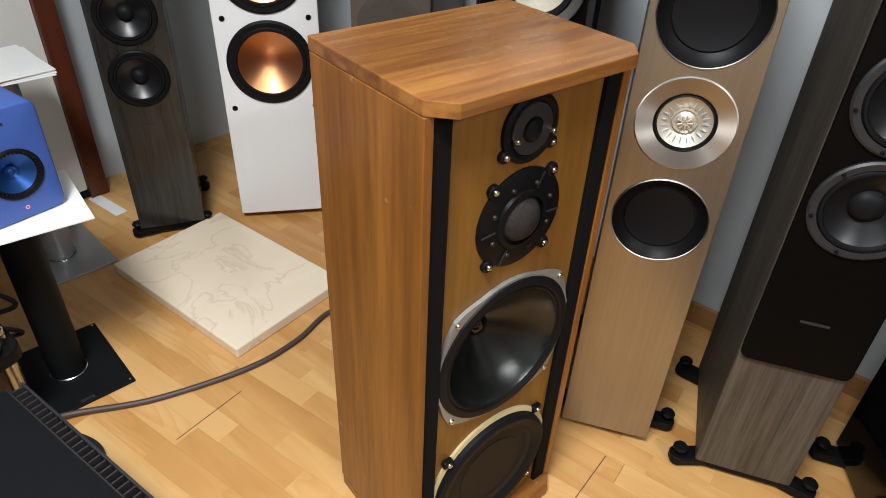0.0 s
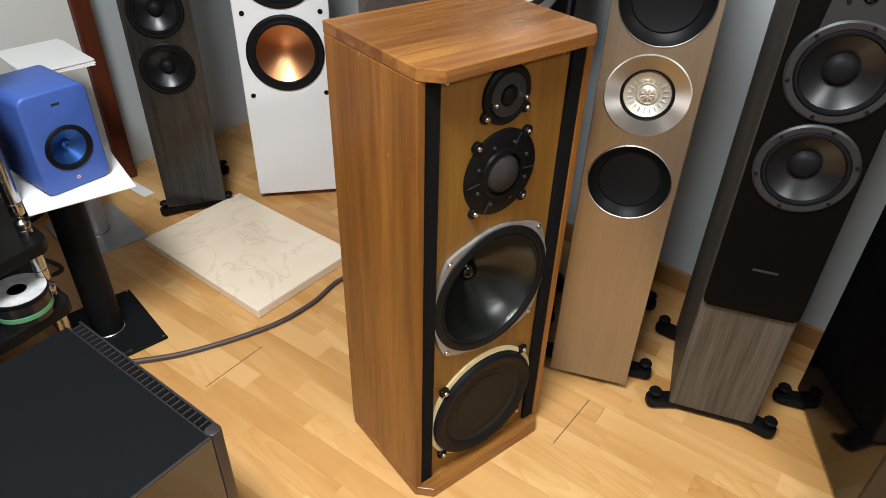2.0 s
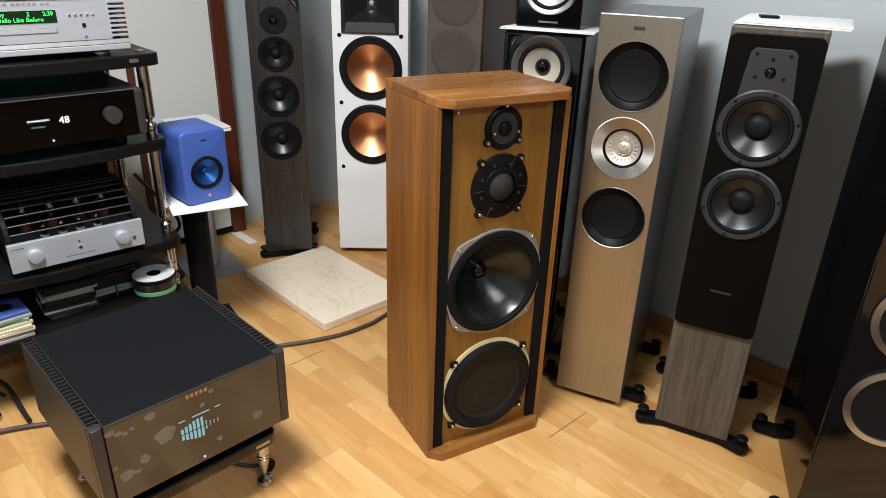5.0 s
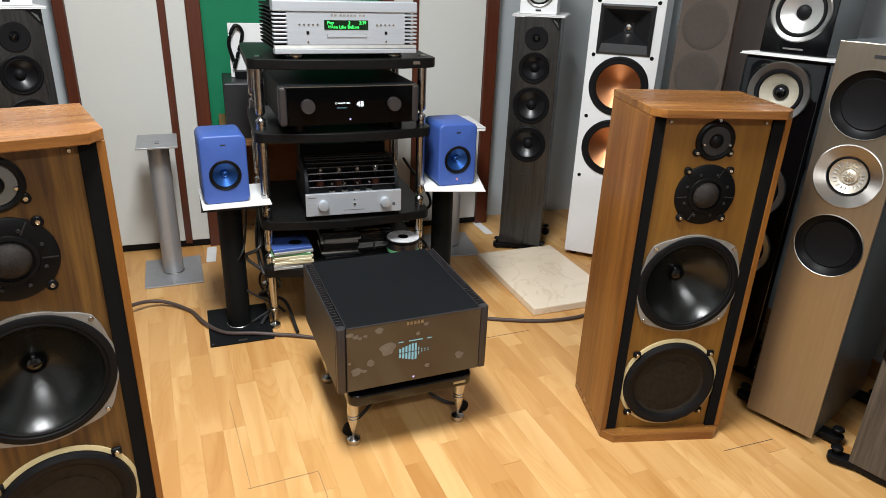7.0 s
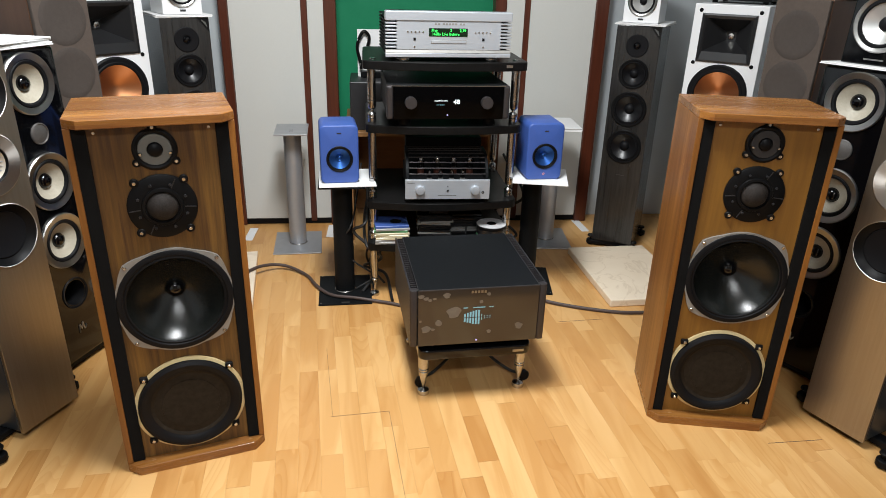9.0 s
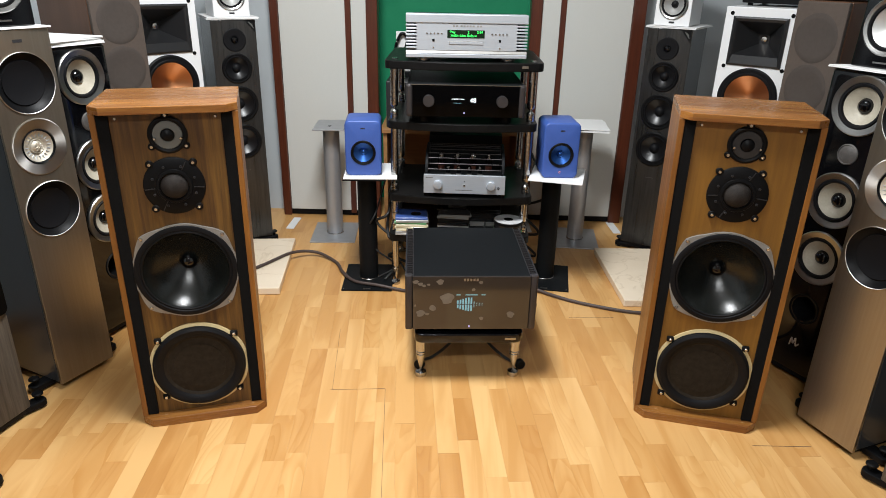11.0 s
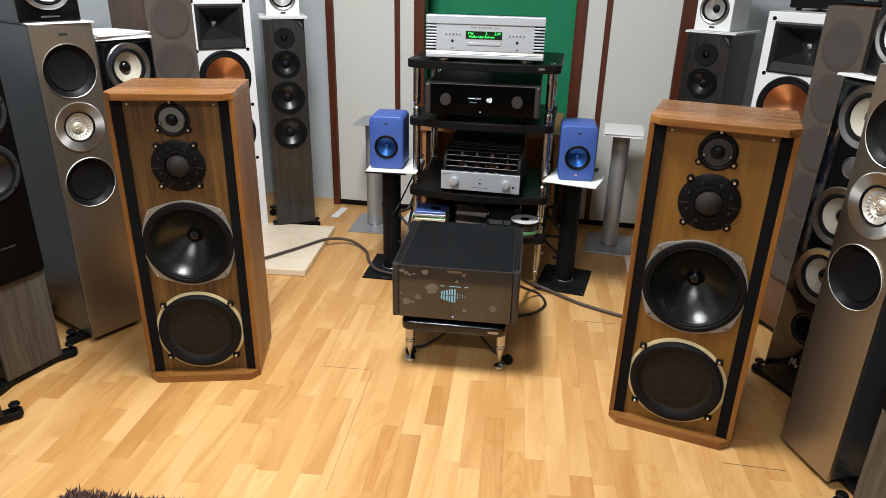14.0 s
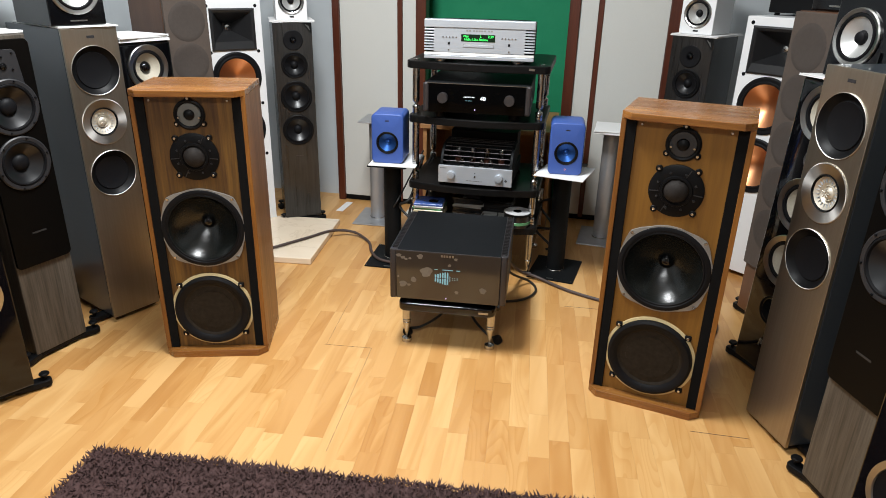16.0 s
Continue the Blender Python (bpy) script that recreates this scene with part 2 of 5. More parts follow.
def prism(outline, a, b, axis="z", bevel=0.0, seg=2):
    """An outline pushed from a to b along an axis; for 'y' the outline is in x and z."""
    bm = bmesh.new()
    put = (lambda u, v, w: (u, v, w)) if axis == "z" else ((lambda u, v, w: (u, w, v)) if axis == "y" else (lambda u, v, w: (w, u, v)))
    lo = [bm.verts.new(put(u, v, a)) for u, v in outline]
    hi = [bm.verts.new(put(u, v, b)) for u, v in outline]
    bm.faces.new(lo[::-1])
    bm.faces.new(hi)
    n = len(outline)
    for k in range(n):
        bm.faces.new((lo[k], lo[(k + 1) % n], hi[(k + 1) % n], hi[k]))
    bmesh.ops.recalc_face_normals(bm, faces=bm.faces)
    if bevel:
        bmesh.ops.bevel(bm, geom=list(bm.edges), offset=bevel, segments=seg, profile=0.5, affect="EDGES")
    return bm


def rounded(x0, x1, y0, y1, r, n=6):
    out = []
    for cx, cy, a0 in ((x1 - r, y1 - r, 0), (x0 + r, y1 - r, 90), (x0 + r, y0 + r, 180), (x1 - r, y0 + r, 270)):
        for k in range(n + 1):
            a = radians(a0 + 90 * k / n)
            out.append((cx + r * math.cos(a), cy + r * math.sin(a)))
    return out


def smooth_path(points, n=10):
    P = [Vector(p) for p in points]
    P = [P[0] * 2 - P[1]] + P + [P[-1] * 2 - P[-2]]
    out = []
    for i in range(1, len(P) - 2):
        for k in range(n):
            t = k / n
            a, b, c, d = P[i - 1], P[i], P[i + 1], P[i + 2]
            out.append(0.5 * ((2 * b) + (c - a) * t + (2 * a - 5 * b + 4 * c - d) * t * t + (3 * b - a - 3 * c + d) * t ** 3))
    out.append(P[-2])
    return out


def tube(points, radius, seg=10, n=10):
    pts = smooth_path(points, n)
    bm = bmesh.new()
    rings = []
    up = Vector((0, 0, 1))
    for i, p in enumerate(pts):
        d = (pts[min(i + 1, len(pts) - 1)] - pts[max(i - 1, 0)]).normalized()
        u = d.cross(up if abs(d.z) < 0.95 else Vector((1, 0, 0))).normalized()
        v = u.cross(d)
        rings.append([bm.verts.new(p + radius * (math.cos(2 * math.pi * k / seg) * u + math.sin(2 * math.pi * k / seg) * v)) for k in range(seg)])
    for a, b in zip(rings, rings[1:]):
        for k in range(seg):
            bm.faces.new((a[k], a[(k + 1) % seg], b[(k + 1) % seg], b[k]))
    bm.faces.new(rings[0][::-1])
    bm.faces.new(rings[-1])
    return bm


def writing(name, text, size, mat, parent, m, label="", depth=0.0004):
    """Letters as a mesh; they lie in x and z, facing -y."""
    cu = bpy.data.curves.new(name, "FONT")
    cu.body, cu.size, cu.align_x, cu.align_y, cu.extrude, cu.resolution_u = text, size, "CENTER", "CENTER", depth, 2
    tmp = new(name + "_curve", cu)
    me = bpy.data.meshes.new_from_object(tmp.evaluated_get(bpy.context.evaluated_depsgraph_get()))
    bpy.data.objects.remove(tmp)
    me.materials.clear()
    me.materials.append(mat)
    ob = new(name, me)
    ob.matrix_basis = m @ pose(0, 0, 0, 90, 0, 0)
    ob.parent = parent
    if label:
        ob["label"] = label
    return ob


def screw(parent, x, z, y, r=0.005, mat=STEEL, name="screw"):
    return part(name, lathe([(r, 0), (r, -0.002), (r * 0.75, -0.004), (r * 0.35, -0.004), (r * 0.3, -0.0025), (0, -0.0025)], x, z, y, 12), mat, parent, smooth=True)


def punch(bm, holes, open_back=False, whole=False):
    """Cuts round (x, z, r) or many-cornered holes through the front of a box; whole: takes the front away."""
    bm.normal_update()
    front = max((f for f in bm.faces if f.normal.y < -0.99), key=lambda f: f.calc_area())
    y = front.verts[0].co.y
    rim = list(front.edges)
    bmesh.ops.delete(bm, geom=[front], context="FACES_ONLY")
    if open_back:
        back = max((f for f in bm.faces if f.normal.y > 0.99), key=lambda f: f.calc_area())
        bmesh.ops.delete(bm, geom=[back], context="FACES_ONLY")
    if whole:
        return bm
    edges = rim
    for hole in holes:
        if len(hole) == 3 and not isinstance(hole[0], tuple):
            x, z, r = hole
            pts = [(x + r * math.cos(2 * math.pi * k / 48), z + r * math.sin(2 * math.pi * k / 48)) for k in range(48)]
        else:
            pts = hole
        vs = [bm.verts.new((px, y, pz)) for px, pz in pts]
        edges += [bm.edges.new((vs[k], vs[(k + 1) % len(vs)])) for k in range(len(vs))]
    bmesh.ops.triangle_fill(bm, edges=edges, use_beauty=True, normal=(0, -1, 0))
    return bm


# ---- setting ----
X0, X1, Y0, Y1, TOP = -1.85, 1.775, -3.3, 2.465, 2.75
def structure(name, bm, mat, label, category):
    return tagged(part(name, bm, mat), label, category, kind="structure")


structure("wall_east", boxm(X1, X1 + 0.12, Y0 - 0.12, Y1 + 0.4, -0.05, TOP), WALL, "pale grey-blue painted wall behind loudspeakers", "wall")
structure("wall_west", boxm(X0 - 0.12, X0, Y0 - 0.12, Y1 + 0.4, -0.05, TOP), WALL, "pale grey-blue painted wall behind loudspeakers", "wall")
# added wall behind the camera, never in view
structure("unseen_south_wall", boxm(X0, X1, Y0 - 0.12, Y0, -0.05, TOP), DIMMED_WALL, "unseen brown-grey wall added to close the room, dark to limit reflections", "wall")
structure("wall_north_left", boxm(X0, -0.965, Y1, Y1 + 0.1, -0.05, TOP), WALL, "pale painted wall beside the sliding panels", "wall")
structure("wall_north_right", boxm(0.965, X1, Y1, Y1 + 0.1, -0.05, TOP), WALL, "pale painted wall beside the sliding panels", "wall")
structure("wall_green", boxm(-1.1, 1.1, 2.725, 2.82, -0.05, TOP), GREEN, "matt green painted wall behind the equipment rack", "wall")
# unseen ceiling closes the room, darkened to keep the fill low
structure("ceiling", boxm(X0 - 0.1, X1 + 0.1, Y0 - 0.1, Y1 + 0.4, TOP + 0.002, TOP + 0.1), DIMMED_CEILING, "unseen ceiling, coloured dark grey to limit bounced light", "ceiling")
floor = structure("floor", boxm(X0 - 0.05, X1 + 0.05, Y0 - 0.05, Y1 + 0.4, -0.06, -0.006), BASEBOARD, "light beech three-strip laminate floor", "floor")
structure("baseboard_east", boxm(X1 - 0.014, X1 - 0.001, Y0, Y1 - 0.02, 0, 0.07, 0.003), BASEBOARD, "beech skirting board along the wall", "baseboard")
structure("baseboard_west", boxm(X0 + 0.001, X0 + 0.014, Y0, Y1 - 0.02, 0, 0.07, 0.003), BASEBOARD, "beech skirting board along the wall", "baseboard")


def sliding_panel(name, x0, x1, strip0, strip1, post0, post1):
    t = thing(name, pose(0, -0.135, 0), "pale grey fabric sliding panel with dark mahogany edges", "sliding panel", "sliding panels", "structure")
    a, b = (x0, x1)
    part("panel", boxm(a, strip0, 2.505, 2.535, 0.035, 2.66, 0.002), GREY_PANEL, t)
    part("panel", boxm(strip1, b, 2.505, 2.535, 0.035, 2.66, 0.002), GREY_PANEL, t)
    part("strip", boxm(strip0 + 0.001, strip1 - 0.001, 2.498, 2.537, 0.02, 2.66, 0.002), MAHOGANY, t, "dark mahogany dividing strip")
    part("bottom_rail", boxm(a, b, 2.508, 2.534, 0.004, 0.034), BLACK_PLASTIC, t, "dark bottom rail")
    for p0, p1 in (post0, post1):
        part("edge_post", boxm(p0, p1, 2.49, 2.575, 0.0, 2.66, 0.004), MAHOGANY, t, "dark mahogany edge post")
    return t


sliding_panel("panel_door_left", -0.9470, -0.4817, -0.594, -0.562, (-0.992, -0.948), (-0.4807, -0.419))
sliding_panel("panel_door_right", 0.4508, 0.9240, 0.547, 0.577, (0.391, 0.4498), (0.925, 0.992))


# ---- loudspeakers ----
def vintage_speaker(m, baffle, tweeter_plate, label):
    """Floor-standing four-unit teak loudspeaker without its grille; the origin is on the floor under the middle of the baffle."""
    s = thing("vintage_loudspeaker", m, label, "loudspeaker", "pair of vintage loudspeakers")
    w, OX = 0.190, -0.001
    part("side_panel", boxm(-w, -w + 0.0155, 0.0, 0.274, 0.028, 0.989, 0.0015), TEAK, s)
    part("side_panel", boxm(w - 0.0155, w, 0.0, 0.274, 0.028, 0.989, 0.0015), TEAK, s)
    part("back_panel", boxm(-w + 0.019, w - 0.019, 0.254, 0.271, 0.028, 0.989), TEAK, s)
    part("baffle", punch(boxm(-w + 0.016, w - 0.016, 0.012, 0.030, 0.0285, 0.988), [(OX, 0.516, 0.1225)], True), baffle, s, "bare teak front baffle")
    cap = [(-w, 0.276), (w, 0.276), (w, 0.004), (w - 0.031, -0.028), (-w + 0.031, -0.028), (-w, 0.004)]
    part("top", prism(cap, 0.9895, 1.011, "z", 0.0018), TEAK_TOP, s, "worn teak top with cut corners")
    part("plinth", prism([(x, y * 0.98) for x, y in cap], 0.0, 0.0275, "z", 0.002), TEAK_TOP, s, "teak plinth with cut corners")
    for x in (-1, 1):
        part("felt_strip", boxm(x * 0.159 - 0.0155, x * 0.159 + 0.0155, 0.003, 0.0118, 0.029, 0.987, 0.001), VELCRO, s, "black felt grille strip")
    f = 0.012
    # tweeter
    t = part("tweeter", lathe([(0.052, 0), (0.052, -0.006), (0.046, -0.009), (0.040, -0.007), (0.040, -0.004), (0, -0.004)], OX, 0.926, f), BLACK_PLASTIC, s, "black round tweeter", True)
    part("face_plate", lathe([(0.039, -0.0045), (0.038, -0.0085), (0.019, -0.009), (0.017, -0.004)], OX, 0.926, f), tweeter_plate, t, smooth=True)
    part("dome", lathe([(0.0185, -0.006), (0.016, -0.012), (0.009, -0.016), (0, -0.018)], OX, 0.926, f, 24), BLACK_PLASTIC, t, smooth=True)
    for a in (90, 215, 325):
        lx, lz = OX + 0.055 * math.cos(radians(a)), 0.926 + 0.055 * math.sin(radians(a))
        part("lug", lathe([(0.010, 0), (0.010, -0.006), (0.008, -0.008), (0, -0.008)], lx, lz, f, 16), BLACK_PLASTIC, t, smooth=True)
        screw(t, lx, lz, f - 0.008, 0.0052)
    for x in (-0.034, 0.034):
        part("terminal", lathe([(0.0042, 0), (0.0042, -0.011), (0.003, -0.013), (0, -0.013)], OX + x, 0.918, f - 0.006, 10), STEEL, t, smooth=True)
    # midrange
    q = part("midrange", lathe([(0.083, 0), (0.083, -0.004), (0.080, -0.006), (0.050, -0.0075), (0.048, -0.012), (0.041, -0.013), (0.040, -0.006), (0, -0.006)], OX, 0.780, f), BLACK_PLASTIC, s, "black round midrange unit", True)
    part("dome", lathe([(0.0365, -0.007), (0.033, -0.014), (0.0255, -0.021), (0.015, -0.026), (0, -0.029)], OX, 0.780, f, 32), MESH_DOME, q, "brown-grey mesh dome", True)
    for k in range(8):
        a = radians(22.5 + 45 * k)
        screw(q, OX + 0.060 * math.cos(a), 0.780 + 0.060 * math.sin(a), f - 0.007, 0.0038, DARK_PLATE, "rivet")
    for a in (50, 132, 228, 312):
        lx, lz = OX + 0.087 * math.cos(radians(a)), 0.780 + 0.087 * math.sin(radians(a))
        part("lug", lathe([(0.011, 0), (0.011, -0.006), (0.009, -0.008), (0, -0.008)], lx, lz, f, 16), BLACK_PLASTIC, q, smooth=True)
        screw(q, lx, lz, f - 0.008, 0.0052)
    for a in (-5, 185, 62, 242):
        c = radians(a)
        bm = boxm(0.052, 0.079, -0.002, 0, -0.0012, 0.0012)
        bmesh.ops.rotate(bm, verts=bm.verts, cent=(0, 0, 0), matrix=Matrix.Rotation(-c, 3, "Y"))
        bmesh.ops.translate(bm, verts=bm.verts, vec=(OX, f - 0.0072, 0.780))
        part("lead", bm, DARK_PLATE, q)
    # woofer with a cast eight-sided frame
    outline = []
    for k in range(64):
        a = 2 * math.pi * k / 64
        near = min(abs((math.degrees(a) - c + 180) % 360 - 180) for c in (45, 135, 225, 315))
        r = 0.1495 + 0.0145 * max(0, 1 - near / 20) ** 0.9
        outline.append((OX + r * math.cos(a), 0.516 + r * math.sin(a)))
    wf = part("woofer", punch(prism(outline, f - 0.008, f - 0.0005, "y"), [(OX, 0.516, 0.1425)], True), CAST_ALU, s, "cast aluminium woofer frame")
    part("surround", lathe([(0.1452, -0.0083), (0.144, -0.0110), (0.138, -0.0130), (0.131, -0.0125), (0.128, -0.0095), (0.124, -0.0112), (0.121, -0.0085)], OX, 0.516, f, 64), RUBBER, wf, "black rubber surround", True)
    part("cone", lathe([(0.1215, -0.0085), (0.118, 0.000), (0.09, 0.030), (0.055, 0.056), (0.028, 0.072), (0.022, 0.074)], OX, 0.516, f, 64), BLACK_CONE, wf, "shiny doped black cone", True)
    part("dust_cap", lathe([(0.0235, 0.073), (0.021, 0.064), (0.014, 0.057), (0, 0.054)], OX, 0.516, f, 32), GLOSS_BLACK, wf, "glossy black dust cap", True)
    for a in (45, 135, 225, 315):
        screw(wf, OX + 0.158 * math.cos(radians(a)), 0.516 + 0.156 * math.sin(radians(a)), f - 0.008, 0.0055)
    # passive radiator with a cream gasket
    pr = part("passive_radiator", lathe([(0.149, 0), (0.149, -0.005), (0.140, -0.007), (0.1385, -0.004), (0, -0.004)], OX, 0.189, f, 64), CREAM, s, "cream gasket ring", True)
    part("surround", lathe([(0.139, -0.006), (0.138, -0.016), (0.130, -0.021), (0.118, -0.020), (0.110, -0.014), (0.106, -0.011)], OX, 0.189, f, 64), RUBBER, pr, "wide black rubber surround", True)
    part("cone", lathe([(0.1065, -0.0115), (0.100, -0.009), (0.098, -0.0075), (0.078, -0.0085), (0.0775, -0.0098), (0, -0.0098)], OX, 0.189, f, 64), DARK_FLAT, pr, "flat dark brown disc", True)
    for a in (42, 138, 222, 318):
        lx, lz = OX + 0.151 * math.cos(radians(a)), 0.189 + 0.151 * math.sin(radians(a))
        clamp = part("clamp", boxm(lx - 0.011, lx + 0.011, f - 0.012, f, lz - 0.009, lz + 0.009, 0.004), BLACK_PLASTIC, pr)
        screw(clamp, lx, lz, f - 0.012, 0.0055)
    for x in (-0.128, 0.128):
        screw(s, x, 0.973, f, 0.0048)
    return s


RIGHT_V = vintage_speaker(pose(0.817, 0.480, 0, 0, 0, -12.7), BAFFLE_R, DARK_PLATE, "worn teak vintage loudspeaker, grille off, dark tweeter plate")
LEFT_V = vintage_speaker(pose(-0.780, 0.4335, 0, 0, 0, 16.3), BAFFLE_L, GREY_PLATE, "darker teak vintage loudspeaker, grille off, grey tweeter plate")


def outrigger(parent, x, y, ang, length=0.09, name="foot", z=0.0):
    """A dark bent foot with a round spike knob at its end."""
    bm = prism(rounded(-0.022, 0.022, -length, 0.05, 0.018), 0.008, 0.030, "z", 0.004)
    ob = part(name, bm, BLACK_PLASTIC, parent, at=pose(x, y, z, 0, 0, ang))
    part("spike_knob", turned([(0, 0.056), (0.014, 0.056), (0.017, 0.052), (0.017, 0.048), (0.013, 0.045), (0.006, 0.044), (0.006, 0.026)], 0, -length + 0.02, 16), BLACK_PLASTIC, ob, smooth=True)
    part("spike", turned([(0.006, 0.01), (0.006, 0.004), (0.010, 0.003), (0.010, 0.0), (0, 0.0)], 0, -length + 0.02, 12), BLACK_PLASTIC, ob, smooth=True)
    return ob


def bronze_tower(m, label):
    s = thing("floorstanding_loudspeaker", m, label, "loudspeaker", "pair of bronze floorstanders")
    w = 0.1025
    part("cabinet", punch(boxm(-w, w, 0.006, 0.43, 0.03, 1.175, 0.003), [], whole=True), SATIN_GREY, s, "satin grey lacquered cabinet")
    part("front_panel", punch(boxm(-w, w, -0.006, 0.0055, 0.024, 1.175, 0.0015), [(0, 1.023, 0.0885), (0, 0.631, 0.0885), (0, 0.832, 0.0855)], True), BRONZE, s, "brushed bronze front panel")
    part("base_plate", boxm(-w + 0.01, w - 0.01, 0.01, 0.41, 0.012, 0.0295, 0.002), BLACK_PLASTIC, s)
    for z, n in ((1.023, "woofer"), (0.631, "woofer")):
        q = part(n, lathe([(0.0905, 0), (0.0905, -0.003), (0.0892, -0.0042), (0.0878, -0.003)], 0, z, -0.006, 56), BRONZE_RING, s, "bright trim ring", True)
        part("surround", lathe([(0.0878, -0.0035), (0.082, 0.003), (0.074, 0.010), (0.068, 0.014), (0.0655, 0.0135)], 0, z, -0.006, 56), BLACK_PLASTIC, q, smooth=True)
        part("cone", lathe([(0.0652, 0.0135), (0.0645, 0.0105), (0.050, 0.0155), (0.025, 0.019), (0, 0.020)], 0, z, -0.006, 56), RUBBER, q, "smooth dark concave cone", True)
    q = part("midrange_ring", lathe([(0.0868, 0), (0.0868, -0.003), (0.0845, -0.004), (0.0545, 0.003), (0.0528, 0.006)], 0, 0.832, -0.006, 64), BRONZE_RING, s, "spun bronze waveguide ring", True)
    part("surround", lathe([(0.0527, 0.004), (0.0512, 0.0), (0.0486, 0.003), (0.0475, 0.007)], 0, 0.832, -0.006, 48), BLACK_PLASTIC, q, smooth=True)
    part("cone", lathe([(0.0474, 0.006), (0.037, 0.012), (0.025, 0.018), (0.0235, 0.020)], 0, 0.832, -0.006, 48), PALE_METAL, q, "bright pale metal cone", True)
    part("tweeter", lathe([(0.024, 0.019), (0.0215, 0.012), (0.018, 0.016), (0.012, 0.012), (0, 0.006)], 0, 0.832, -0.006, 32), PALE_METAL, q, "bright metal dome", True)
    for k in range(9):
        a = 2 * math.pi * k / 9
        bm = boxm(0.003, 0.014, -0.0015, 0.0015, -0.0012, 0.0012, 0.0005, 1)
        bmesh.ops.rotate(bm, verts=bm.verts, cent=(0, 0, 0), matrix=Matrix.Rotation(-a, 3, "Y"))
        bmesh.ops.translate(bm, verts=bm.verts, vec=(0, -0.0005, 0.832))
        part("vane", bm, PALE_METAL, q)
    for k in range(20):
        a = 2 * math.pi * k / 20
        bm = boxm(0.030, 0.042, 0.007, 0.0105, -0.0008, 0.0008)
        bmesh.ops.rotate(bm, verts=bm.verts, cent=(0, 0, 0), matrix=Matrix.Rotation(-a, 3, "Y"))
        bmesh.ops.translate(bm, verts=bm.verts, vec=(0, -0.004, 0.832))
        part("rib", bm, ALU_SILVER, q)
    part("badge", boxm(-0.014, 0.014, -0.0072, -0.0055, 1.139, 1.148), DARK_PLATE, s, "small dark maker's badge")
    for x in (-1, 1):
        for y in (0.07, 0.38):
            outrigger(s, x * (w - 0.01), y, 90 * x, 0.075)
    return s


bronze_tower(pose(1.207, 0.406, 0, 0, 0, -67.5), "brushed bronze floorstanding loudspeaker with grey sides")
BRONZE_L = pose(-1.276, 0.639, 0, 0, 0, 65.3)
bronze_tower(BRONZE_L, "brushed bronze floorstanding loudspeaker with grey sides, small loudspeaker on top")


def cone_driver(parent, name, z, r, y=0.0, ring=DARK_PLATE, cone=BLACK_PLASTIC, cap=RUBBER, screws=6, label="", capr=0.32, x=0.0):
    q = part(name, lathe([(r, 0), (r, -0.005), (r - 0.004, -0.008), (r * 0.84, -0.007), (r * 0.83, -0.004)], x, z, y, 56), ring, parent, label, True)
    part("surround", lathe([(r * 0.832, -0.0045), (r * 0.80, -0.009), (r * 0.755, -0.009), (r * 0.72, -0.003)], x, z, y, 56), RUBBER, q, smooth=True)
    part("cone", lathe([(r * 0.722, -0.003), (r * 0.55, 0.008), (r * capr, 0.018)], x, z, y, 56), cone, q, smooth=True)
    part("dust_cap", lathe([(r * capr * 1.02, 0.0185), (r * capr * 0.85, 0.010), (r * capr * 0.5, 0.005), (0, 0.003)], x, z, y, 32), cap, q, smooth=True)
    for k in range(screws):
        a = 2 * math.pi * (k + 0.25) / screws
        screw(q, x + r * 0.92 * math.cos(a), z + r * 0.92 * math.sin(a), y - 0.0078, 0.0035, RUBBER)
    return q


GLOSS_CONE = material("magnesium_silicate_cone", (0.006, 0.006, 0.007), 0.33)


